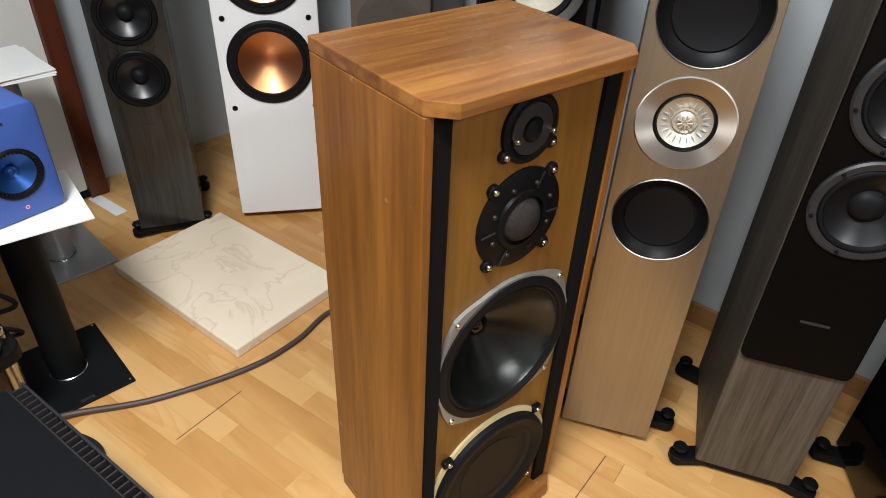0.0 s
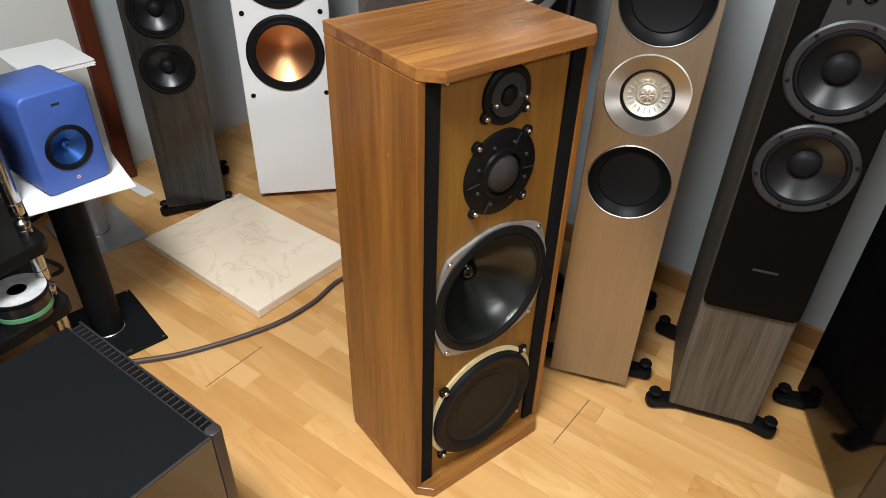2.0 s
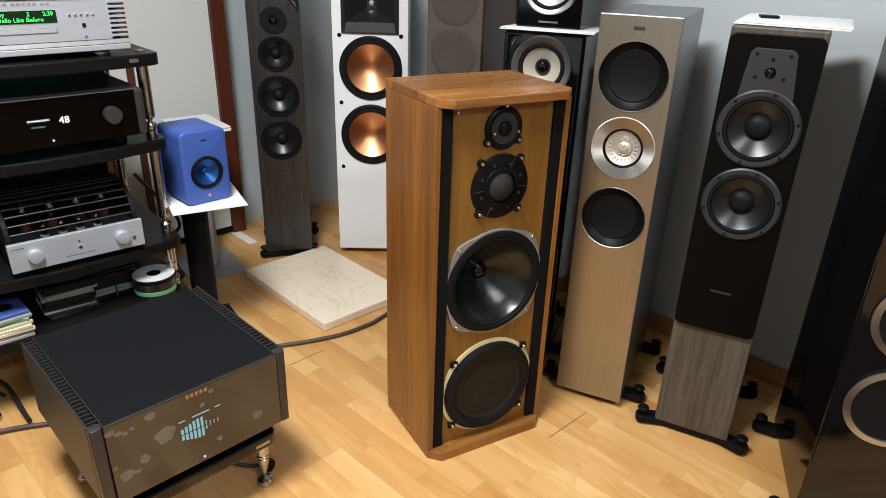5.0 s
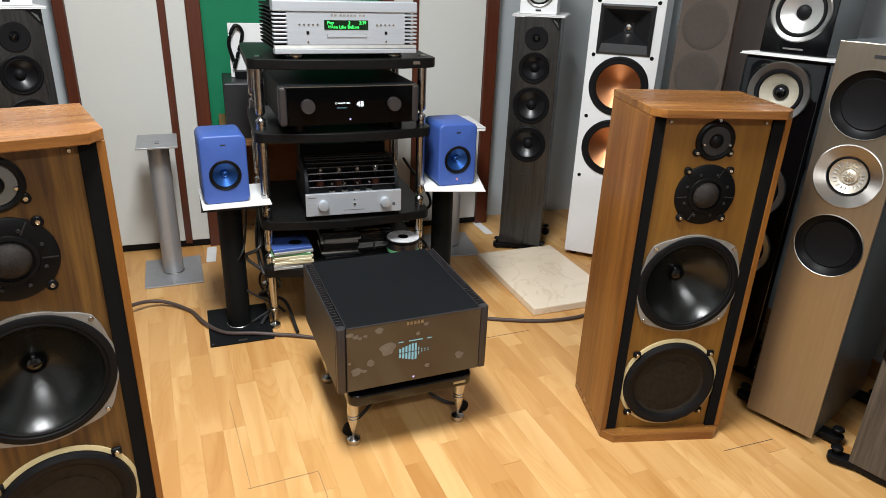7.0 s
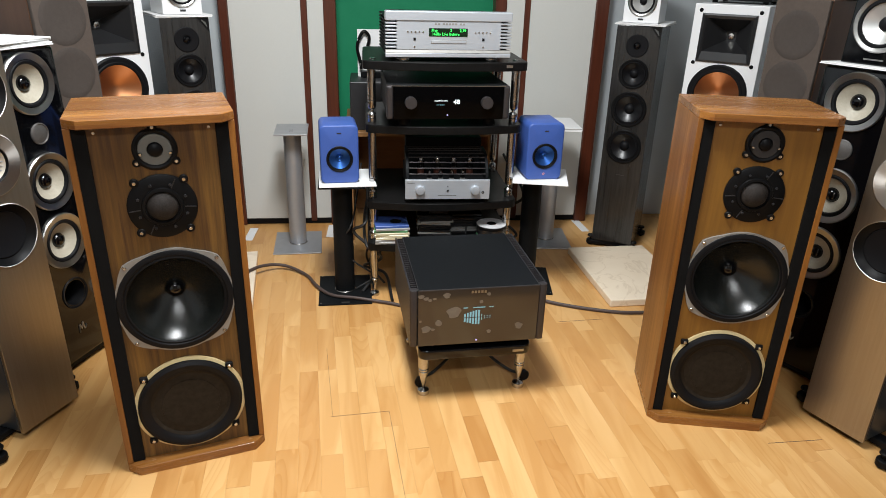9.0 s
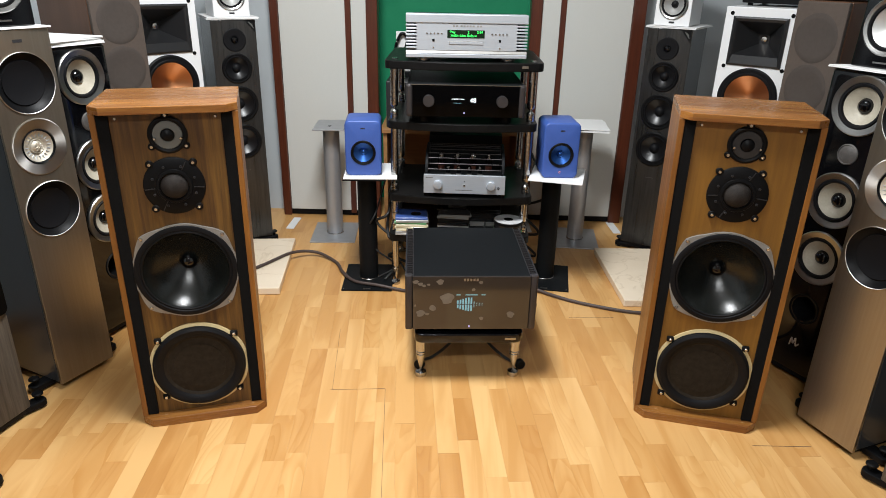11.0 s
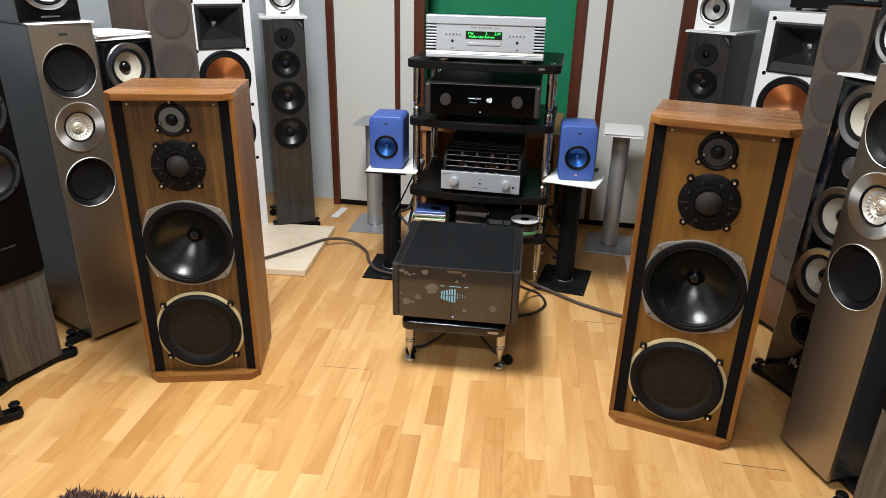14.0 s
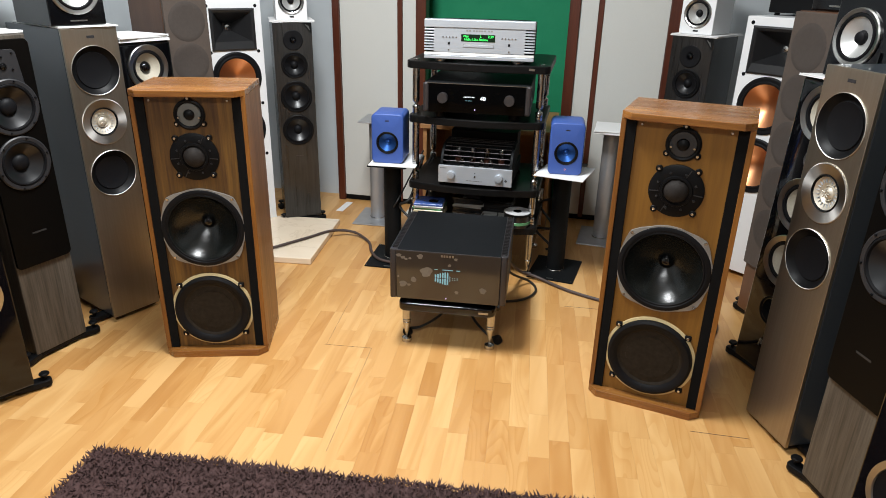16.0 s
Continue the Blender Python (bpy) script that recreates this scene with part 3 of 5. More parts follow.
def black_oak_tower(m, label):
    s = thing("floorstanding_loudspeaker", m, label, "loudspeaker", "pair of black and oak floorstanders")
    w = 0.104
    part("cabinet", punch(boxm(-w, w, 0.006, 0.33, 0.028, 1.169, 0.004), [(0, 0.939, 0.08), (0, 0.747, 0.08)]), GREY_OAK, s, "grey oak veneered cabinet")
    out = rounded(-w + 0.001, w - 0.001, 0.376, 1.155, 0.018)
    part("front_panel", punch(prism(out, -0.006, 0.0055, "y", 0.002), [(0, 0.939, 0.08), (0, 0.747, 0.08)], True), SATIN_BLACK, s, "satin black front panel")
    part("base_plate", boxm(-w + 0.005, w - 0.005, 0.01, 0.32, 0.012, 0.0275, 0.002), BLACK_PLASTIC, s)
    plate = [(-0.062, 1.005), (0.062, 1.005), (0.050, 1.115), (0.040, 1.125), (-0.040, 1.125), (-0.050, 1.115)]
    t = part("tweeter", prism(plate, -0.0095, -0.0062, "y", 0.001), DARK_PLATE, s, "dark grey tapered tweeter plate")
    part("dome", lathe([(0.024, 0), (0.020, 0.004), (0.013, 0.001), (0.011, -0.004), (0.006, -0.008), (0, -0.009)], 0, 1.072, -0.0095, 24), GLOSS_BLACK, t, smooth=True)
    for x, z in ((-0.036, 1.112), (0.036, 1.112), (-0.03, 1.06), (0.03, 1.06), (0, 1.102)):
        screw(t, x, z, -0.0095, 0.0038, RUBBER)
    cone_driver(s, "woofer", 0.939, 0.094, -0.006, DARK_PLATE, GLOSS_CONE, RUBBER, 6, "grey-framed black woofer")
    cone_driver(s, "woofer", 0.747, 0.094, -0.006, DARK_PLATE, GLOSS_CONE, RUBBER, 6, "grey-framed black woofer")
    part("badge", boxm(-0.026, 0.026, -0.0068, -0.0058, 0.493, 0.499), GREY_MARK, s, "small grey maker's badge")
    outrigger(s, -w + 0.01, 0.03, -70, 0.07)
    outrigger(s, w - 0.01, 0.03, 70, 0.07)
    outrigger(s, -w + 0.01, 0.30, -110, 0.07)
    outrigger(s, w - 0.01, 0.30, 110, 0.07)
    return s


OAK_R, OAK_L = pose(1.287, 0.094, 0, 0, 0, -69.9), pose(-1.364, 0.313, 0, 0, 0, 75.4)
black_oak_tower(OAK_R, "black-fronted floorstanding loudspeaker with grey oak cabinet")
black_oak_tower(OAK_L, "black-fronted floorstanding loudspeaker with grey oak cabinet")


def gloss_tower(m, label):
    s = thing("floorstanding_loudspeaker", m, label, "loudspeaker", "pair of gloss black floorstanders")
    w = 0.125
    part("cabinet", punch(boxm(-w, w, 0.0, 0.40, 0.035, 1.30, 0.004), [(0, 0.86, 0.072), (0, 0.62, 0.084), (0, 0.40, 0.084)]), GLOSS_BLACK, s, "mirror-gloss black cabinet")
    part("base_plate", boxm(-w + 0.01, w - 0.01, 0.01, 0.39, 0.02, 0.0345, 0.002), BLACK_PLASTIC, s)
    cone_driver(s, "midrange", 0.86, 0.085, -0.001, DARK_PLATE, COPPER, COPPER, 0, "copper coloured midrange cone")
    for z in (0.62, 0.40):
        q = part("woofer", lathe([(0.10, 0), (0.10, -0.006), (0.085, -0.009), (0.083, -0.004)], 0, z, -0.001, 48), ALU_RING, s, "dull metal trim ring", True)
        part("cone", lathe([(0.083, -0.005), (0.06, 0.0), (0, 0.006)], 0, z, -0.001, 48), RUBBER, q, smooth=True)
    for x in (-1, 1):
        outrigger(s, x * (w - 0.01), 0.03, 80 * x, 0.07)
        outrigger(s, x * (w - 0.01), 0.37, 100 * x, 0.07)
    return s


gloss_tower(pose(1.245, -0.357, 0, 0, 0, -60), "mirror-gloss black floorstanding loudspeaker")
gloss_tower(pose(-1.318, -0.064, 0, 0, 0, 60), "mirror-gloss black floorstanding loudspeaker")


HORN_BLACK = material("horn_plastic", (0.016, 0.016, 0.017), 0.36, spec=0.5)


def horn_tower(m, label):
    s = thing("floorstanding_loudspeaker", m, label, "loudspeaker", "pair of white horn floorstanders")
    w, H = 0.156, 1.236
    hole = [(-0.112, 0.993), (0.112, 0.993), (0.112, 1.192), (-0.112, 1.192)]
    part("cabinet", punch(boxm(-w, w, 0.0, 0.44, 0.025, H, 0.003), [hole, (0, 0.850, 0.109), (0, 0.569, 0.109)]), WHITE_LACQUER, s, "plain white lacquered cabinet")
    for x in (-0.12, 0.12):
        for y in (0.05, 0.38):
            part("foot", turned([(0.012, 0.0), (0.016, 0.004), (0.016, 0.025), (0, 0.025)], x, y, 14), WALNUT, s, smooth=True)
    hw, z0, z1 = 0.117, 0.988, 1.197
    bm = bmesh.new()
    a = [bm.verts.new(p) for p in ((-hw, -0.006, z0), (hw, -0.006, z0), (hw, -0.006, z1), (-hw, -0.006, z1))]
    b = [bm.verts.new(p) for p in ((-hw + 0.012, -0.010, z0 + 0.008), (hw - 0.012, -0.010, z0 + 0.008), (hw - 0.012, -0.010, z1 - 0.008), (-hw + 0.012, -0.010, z1 - 0.008))]
    c = [bm.verts.new(p) for p in ((-hw + 0.020, -0.004, z0 + 0.045), (hw - 0.020, -0.004, z0 + 0.045), (hw - 0.020, -0.004, z1 - 0.02), (-hw + 0.020, -0.004, z1 - 0.02))]
    d = [bm.verts.new(p) for p in ((-0.020, 0.10, 1.080), (0.020, 0.10, 1.080), (0.020, 0.10, 1.118), (-0.020, 0.10, 1.118))]
    for p, q in ((a, b), (b, c), (c, d)):
        for k in range(4):
            bm.faces.new((p[k], p[(k + 1) % 4], q[(k + 1) % 4], q[k]))
    bm.faces.new(d)
    e = [bm.verts.new((v.co.x, -0.0005, v.co.z)) for v in a]
    for k in range(4):
        bm.faces.new((e[k], e[(k + 1) % 4], a[(k + 1) % 4], a[k]))
    bmesh.ops.recalc_face_normals(bm, faces=bm.faces)
    return s, bm


def finish_horn(m, label):
    s, bm = horn_tower(m, label)
    hn = part("horn", bm, HORN_BLACK, s, "black square horn flare")
    part("diaphragm", lathe([(0.016, 0.098), (0.012, 0.092), (0, 0.089)], 0, 1.099, 0, 20), STEEL, hn, smooth=True)
    for z in (0.850, 0.569):
        q = part("woofer", lathe([(0.131, 0), (0.131, -0.006), (0.125, -0.010), (0.1115, -0.009), (0.108, -0.012), (0.1015, -0.012), (0.098, -0.006)], 0, z, 0, 64), RUBBER, s, "black woofer surround", True)
        part("cone", lathe([(0.0985, -0.006), (0.064, 0.015), (0.032, 0.031), (0, 0.042)], 0, z, 0, 64), COPPER, q, "spun copper cone", True)
    for x in (-0.1265, 0.1265):
        for z in (1.2085, 0.981, 0.706, 0.423):
            part("grille_socket", lathe([(0.0085, 0), (0.0085, -0.002), (0.005, -0.002), (0.004, -0.0006), (0, -0.0006)], x, z, 0, 16), VELCRO, s, smooth=True)
    return s


HORN_R = pose(1.329, 1.741, 0, 0, 0, -40)
finish_horn(HORN_R, "white horn-loaded floorstanding loudspeaker with copper cones")
finish_horn(pose(-1.298, 1.732, 0, 0, 0, 47), "white horn-loaded floorstanding loudspeaker with copper cones")


def grey_tower(m, label):
    s = thing("floorstanding_loudspeaker", m, label, "loudspeaker", "pair of dark grey floorstanders")
    w, H = 0.103, 1.127
    part("cabinet", punch(boxm(-w, w, 0.0, 0.30, 0.038, H, 0.002), [(0, 0.907, 0.05), (0, 0.738, 0.062), (0, 0.553, 0.062)]), DARK_OAK, s, "dark grey wood-grain cabinet")
    part("base_plate", boxm(-w + 0.004, w - 0.004, 0.004, 0.295, 0.016, 0.0375, 0.002), BLACK_PLASTIC, s)
    t = part("tweeter", lathe([(0.052, 0), (0.052, -0.004), (0.049, -0.006), (0.020, -0.005), (0.018, -0.002), (0, -0.002)], 0, 1.037, 0, 40), RUBBER, s, "black round tweeter plate", True)
    part("dome", lathe([(0.016, -0.003), (0.011, -0.009), (0, -0.012)], 0, 1.037, 0, 20), GLOSS_BLACK, t, smooth=True)
    cone_driver(s, "midrange", 0.907, 0.070, 0, BLACK_PLASTIC, GLOSS_CONE, RUBBER, 0, "black midrange cone", 0.30)
    cone_driver(s, "woofer", 0.738, 0.085, 0, BLACK_PLASTIC, GLOSS_CONE, RUBBER, 0, "black woofer cone", 0.28)
    cone_driver(s, "woofer", 0.553, 0.085, 0, BLACK_PLASTIC, GLOSS_CONE, RUBBER, 0, "black woofer cone", 0.28)
    part("badge", boxm(-0.02, 0.02, -0.0012, -0.0002, 0.404, 0.407), DARK_PLATE, s)
    tri = [(w - 0.050, H - 0.003), (w - 0.004, H - 0.003), (w - 0.004, H - 0.058)]
    st = part("sticker", prism(tri, -0.0012, -0.0002, "y"), BLACK_PLASTIC, s, "black three-cornered sticker with unreadable print")
    for k in range(4):
        part("print", prism([(w - 0.034 + k * 0.005, H - 0.010 - k * 0.003), (w - 0.031 + k * 0.005, H - 0.009 - k * 0.003), (w - 0.015 + k * 0.002, H - 0.030 - k * 0.003), (w - 0.018 + k * 0.002, H - 0.031 - k * 0.003)], -0.0020, -0.0013, "y"), GREY_PLATE, st)
    for x in (-1, 1):
        for y in (0.02, 0.28):
            outrigger(s, x * (w - 0.01), y, 80 * x, 0.04)
    return s


GREY_R, GREY_L = pose(1.000, 1.937, 0, 0, 0, -31), pose(-1.040, 1.889, 0, 0, 0, 28.5)
grey_tower(GREY_R, "dark grey wood-grain floorstanding loudspeaker with four black units")
grey_tower(GREY_L, "dark grey wood-grain floorstanding loudspeaker with four black units")


def cloth_tower(m, label):
    s = thing("floorstanding_loudspeaker", m, label, "loudspeaker", "pair of brown cloth-fronted floorstanders")
    w, H = 0.105, 1.283
    part("cabinet", boxm(-w, w, 0.012, 0.36, 0.03, H, 0.003), WALNUT, s, "brown walnut cabinet")
    g = part("grille", boxm(-w + 0.001, w - 0.001, -0.006, 0.0115, 0.25, H - 0.002, 0.004), BROWN_CLOTH, s, "brown cloth grille")
    for k in range(5):
        part("unit_behind_cloth", lathe([(0.088, -0.0004), (0.086, -0.0012), (0.066, -0.0016), (0.062, -0.0010), (0, -0.0012)], 0, 1.156 - 0.1815 * k, -0.006, 48), BROWN_CLOTH_DARK, g, "dark round unit showing through the cloth", True)
    part("base_plate", boxm(-w + 0.004, w - 0.004, 0.02, 0.35, 0.014, 0.0295, 0.002), BLACK_PLASTIC, s)
    for x in (-1, 1):
        for y in (0.04, 0.33):
            outrigger(s, x * (w - 0.01), y, 80 * x, 0.05)
    return s


CLOTH_R = pose(1.314, 1.214, 0, 0, 0, -65)
cloth_tower(CLOTH_R, "tall walnut loudspeaker with brown cloth grille")
cloth_tower(pose(-1.301, 1.317, 0, 0, 0, 58), "tall walnut loudspeaker with brown cloth grille")


TWEETER_MESH = material("grey_tweeter_mesh", (0.16, 0.15, 0.145), 0.5, 0.5, grain=(700, 0.4, (1, 1, 1), (0.08, 0.075, 0.07)), bump=0.3)


def woven_driver(parent, z, r=0.094):
    q = part("woofer", lathe([(r, 0), (r, -0.006), (r - 0.003, -0.009), (r * 0.775, -0.005), (r * 0.765, -0.002)], 0, z, 0, 56), ALU_RING, parent, "brushed aluminium trim ring", True)
    part("surround", lathe([(r * 0.767, -0.0025), (r * 0.73, -0.007), (r * 0.66, -0.006), (r * 0.62, 0.001)], 0, z, 0, 56), RUBBER, q, smooth=True)
    part("cone", lathe([(r * 0.622, 0.001), (r * 0.45, 0.012), (r * 0.25, 0.022)], 0, z, 0, 56), WOVEN, q, "pale cream woven cone", True)
    part("dust_cap", lathe([(r * 0.27, 0.0225), (r * 0.22, 0.012), (r * 0.12, 0.006), (0, 0.004)], 0, z, 0, 28), GLOSS_BLACK, q, "black dust cap", True)
    return q


def woven_tower(m, label):
    s = thing("floorstanding_loudspeaker", m, label, "loudspeaker", "pair of gloss black floorstanders with woven cones")
    w, H = 0.125, 1.095
    zs = (0.991, 0.681, 0.475)
    part("cabinet", punch(boxm(-w, w, 0.0, 0.36, 0.035, H, 0.012, seg=4), [(0, z, 0.064) for z in zs] + [(0, 0.280, 0.045)]), GLOSS_BLACK, s, "gloss black cabinet", True)
    part("base_plate", boxm(-w + 0.004, w - 0.004, 0.01, 0.35, 0.018, 0.0345, 0.002), BLACK_PLASTIC, s)
    for z in zs:
        woven_driver(s, z)
    t = part("tweeter", lathe([(0.034, 0), (0.034, -0.003), (0.031, -0.005), (0.029, -0.002), (0.02, -0.005), (0, -0.006)], 0, 0.837, 0, 32), TWEETER_MESH, s, "round tweeter behind silver mesh", True)
    p = part("port", lathe([(0.056, -0.0005), (0.054, -0.004), (0.048, -0.002), (0.042, 0.012), (0.040, 0.10), (0, 0.10)], 0, 0.280, 0, 40), BLACK_PLASTIC, s, "black bass port", True)
    bm = tube([(-0.016, -0.0015, 0.131), (-0.012, -0.0015, 0.161), (-0.004, -0.0015, 0.141), (0.002, -0.0015, 0.165), (0.008, -0.0015, 0.137), (0.018, -0.0015, 0.149)], 0.0024, 6, 5)
    part("emblem", bm, ALU_RING, s, "small silver maker's emblem")
    for x in (-1, 1):
        for y in (0.04, 0.33):
            outrigger(s, x * (w - 0.01), y, 80 * x, 0.075)
    return s


WOVEN_R, WOVEN_L = pose(1.243, 0.758, 0, -2.2, 0, -62), pose(-1.284, 0.980, 0, -0.8, 0, 69.5)
woven_tower(WOVEN_R, "gloss black floorstanding loudspeaker with cream woven cones")
woven_tower(WOVEN_L, "gloss black floorstanding loudspeaker with cream woven cones, papers on top")


def bookshelf(m, label, cabinet, cone, w=0.10, H=0.33, d=0.27, z1=0.115, z2=0.25, r=0.085):
    s = thing("bookshelf_loudspeaker", m, label, "loudspeaker", "small loudspeakers set on top of others")
    part("cabinet", punch(boxm(-w, w, 0.0, d, 0.0, H, 0.003), [(0, z1, r * 0.68)]), cabinet, s)
    q = part("woofer", lathe([(r, 0), (r, -0.006), (r - 0.004, -0.009), (r * 0.84, -0.006), (r * 0.83, -0.003)], 0, z1, 0, 48), ALU_RING, s, "silver trim ring", True)
    part("surround", lathe([(r * 0.832, -0.0035), (r * 0.79, -0.009), (r * 0.73, -0.009), (r * 0.70, -0.001)], 0, z1, 0, 48), RUBBER, q, smooth=True)
    part("cone", lathe([(r * 0.702, -0.001), (r * 0.45, 0.012), (r * 0.25, 0.020)], 0, z1, 0, 48), cone, q, "pale silver cone", True)
    part("phase_plug", lathe([(r * 0.26, 0.021), (r * 0.2, 0.008), (0, 0.000)], 0, z1, 0, 28), RUBBER, q, smooth=True)
    t = part("tweeter", lathe([(0.026, 0), (0.026, -0.004), (0.022, -0.005), (0.012, -0.002), (0.010, -0.006), (0, -0.009)], 0, z2, 0, 28), RUBBER, s, smooth=True)
    return s


BW_R = bookshelf(WOVEN_R @ pose(-0.003, 0.047, 1.1045, 0, 0, -2), "gloss black bookshelf loudspeaker with silver cone on a tower", GLOSS_BLACK, SILVER_CONE, z1=0.125, z2=0.265, r=0.088)
part("badge", boxm(-0.03, 0.03, -0.0015, -0.0003, 0.014, 0.019), ALU_RING, BW_R, "small silver maker's badge")
BW_L = bookshelf(BRONZE_L @ pose(-0.020, 0.0137, 1.1825), "gloss black bookshelf loudspeaker with silver cone on a tower", GLOSS_BLACK, SILVER_CONE, z1=0.125, z2=0.265, r=0.088)
part("badge", boxm(-0.03, 0.03, -0.0015, -0.0003, 0.014, 0.019), ALU_RING, BW_L, "small silver maker's badge")
WH_R = bookshelf(GREY_R @ pose(-0.0045, 0.020, 1.1385), "small white bookshelf loudspeaker on a grey tower", WHITE_LACQUER, SILVER_CONE, 0.082, 0.30, 0.22, 0.095, 0.21, 0.066)
part("badge", boxm(-0.012, 0.012, -0.0015, -0.0003, 0.012, 0.020), DARK_PLATE, WH_R, "small dark maker's badge")
WH_L = bookshelf(GREY_L @ pose(0.004, 0.020, 1.1385), "small white bookshelf loudspeaker on a grey tower", WHITE_LACQUER, SILVER_CONE, 0.082, 0.30, 0.22, 0.095, 0.21, 0.066)
part("badge", boxm(-0.012, 0.012, -0.0015, -0.0003, 0.012, 0.020), DARK_PLATE, WH_L, "small dark maker's badge")


def sheets(m, w, d, n, label, thick=0.0035):
    """A few loose sheets or thin boards lying on top of something."""
    s = thing("paper_stack", m, label, "papers", "papers lying on loudspeakers")
    for k in range(n):
        part("sheet", boxm(-w / 2, w / 2, 0, d, 0.0008 + k * thick, 0.0008 + k * thick + thick * 0.85, 0.0006, 1), PAPER, s, at=pose((k % 2) * 0.004, (k % 3) * 0.003, 0, 0, 0, (k * 37 % 7 - 3) * 0.8))
    return s


sheets(WOVEN_R @ pose(0.006, -0.015, 1.0955), 0.29, 0.30, 2, "white foam sheet between two stacked loudspeakers", 0.004)
sheets(BRONZE_L @ pose(0, -0.010, 1.1755), 0.215, 0.40, 1, "thin white sheet on top of a tower", 0.006)
sheets(WOVEN_L @ pose(0, -0.008, 1.0955), 0.23, 0.29, 5, "stack of white printed papers on a tower", 0.005)
sheets(GREY_R @ pose(0, -0.005, 1.1275), 0.235, 0.30, 2, "thin white board under a small loudspeaker", 0.005)
sheets(GREY_L @ pose(0, -0.005, 1.1275), 0.235, 0.30, 2, "thin white board under a small loudspeaker", 0.005)
sheets(OAK_R @ pose(0.018, 0.028, 1.1695), 0.245, 0.30, 2, "white sheets on top of a tower", 0.004)
sheets(OAK_L @ pose(0, 0.028, 1.1695), 0.225, 0.29, 2, "white sheets on top of a tower", 0.004)


tagged(part("small_tag", boxm(-0.022, 0.022, 0, 0.045, 0, 0.006, 0.002), BLACK_PLASTIC, at=OAK_R @ pose(-0.035, 0.16, 1.1785, 0, 0, 12)), "small dark tag lying on white sheets", "tag")


# ---- rack and its equipment ----
GREEN_GLOW = glowing("green_display_letters", (0.05, 1.0, 0.15), 2.2)
WHITE_GLOW = glowing("white_display_letters", (0.9, 0.95, 1.0), 2.0)
CYAN_GLOW = glowing("pale_blue_display", (0.35, 0.75, 0.85), 0.55)
BLUE_GLOW = glowing("power_light", (0.55, 0.5, 1.0), 1.2)
DISPLAY = material("dark_green_display", (0.004, 0.016, 0.006), 0.15)


def bowed_shelf(x0, x1, y0, y1, z0, z1, bow=0.035, r=0.035):
    pts = rounded(x0, x1, y0 + bow, y1, r)
    n = 14
    front = [(x0 + r + (x1 - x0 - 2 * r) * k / n, y0 + bow - bow * math.sin(math.pi * k / n)) for k in range(1, n)]
    i = 3 * 7
    return prism(pts[:i] + front + pts[i:], z0, z1, "z", 0.004)


rack = thing("equipment_rack", pose(-0.006, -0.022, 0), "black four-shelf equipment rack on polished metal posts", "rack")
SHELVES = [(1.020, -0.281, 0.367), (0.774, -0.272, 0.356), (0.455, -0.272, 0.356), (0.268, -0.272, 0.356)]
for z, x0, x1 in SHELVES:
    sh = part("shelf", bowed_shelf(x0, x1, 1.395, 1.93, z - 0.034, z), BLACK_SHELF, rack, "black lacquered shelf with bowed front")
    if z > 1:
        part("badge", boxm(0.262, 0.300, 1.4215, 1.4235, z - 0.020, z - 0.010), ALU_RING, sh, at=pose(0, -0.002, 0, 0, 0, 0))
        for x in (x0 + 0.04, x1 - 0.04):
            part("cap", turned([(0.013, z), (0.013, z + 0.0025), (0.010, z + 0.004), (0, z + 0.004)], x, 1.485, 20), CHROME, sh, smooth=True)


def post_profile(z0, z1, foot=False):
    if foot:
        return [(0.0, 0.0), (0.021, 0.0), (0.022, 0.006), (0.020, 0.014), (0.008, 0.019), (0.004, 0.021), (0.006, 0.034), (0.0155, 0.075), (0.0155, 0.082), (0.0135, 0.084), (0.0155, 0.087), (0.0165, 0.095), (0.0165, z1)]
    h = z1 - z0
    return [(0.0165, z0), (0.0165, z0 + 0.016), (0.0135, z0 + 0.018), (0.0165, z0 + 0.020), (0.0175, z0 + 0.034), (0.0165, z0 + 0.036), (0.0060, z0 + 0.044), (0.0060, z0 + 0.047), (0.0150, z0 + 0.056), (0.0165, z0 + 0.060), (0.0165, z0 + 0.086), (0.0150, z0 + 0.087), (0.0165, z0 + 0.089), (0.0165, z1)]


for x in (-0.246, 0.328):
    for y in (1.487, 1.875):
        part("foot", turned(post_profile(0, 0.2335, True), x, y, 24), CHROME, rack, "pointed metal foot on a disc", True)
        for (za, _, _), (zb, _, _) in zip(SHELVES[1:], SHELVES):
            part("post", turned(post_profile(za + 0.0005, zb - 0.0345), x, y, 24), CHROME, rack, "polished metal post with collars", True)

# compact disc player
cd = thing("cd_player", pose(0.043, 1.408, 1.020, 0, 0, 3.0), "silver compact disc player with green display, on the top shelf", "cd player")
w = 0.2415
part("chassis", boxm(-w + 0.03, w - 0.03, 0.02, 0.36, 0.016, 0.166, 0.003), BLACK_METAL, cd)
part("faceplate", boxm(-w + 0.042, w - 0.042, -0.004, 0.0195, 0.044, 0.146, 0.001), ALU_SILVER, cd, "brushed silver faceplate")
part("top_bar", boxm(-w, w, -0.008, 0.05, 0.147, 0.181, 0.003), ALU_SILVER, cd, "bright silver upper bar")
part("bottom_bar", boxm(-w, w, -0.008, 0.03, 0.016, 0.031, 0.002), ALU_SILVER, cd)
part("slanted_bar", prism([(-0.008, 0.032), (0.019, 0.032), (0.019, 0.043), (-0.003, 0.043)], -w, w, "x", 0.001), CAST_ALU, cd, "darker grey slanted lower bar")
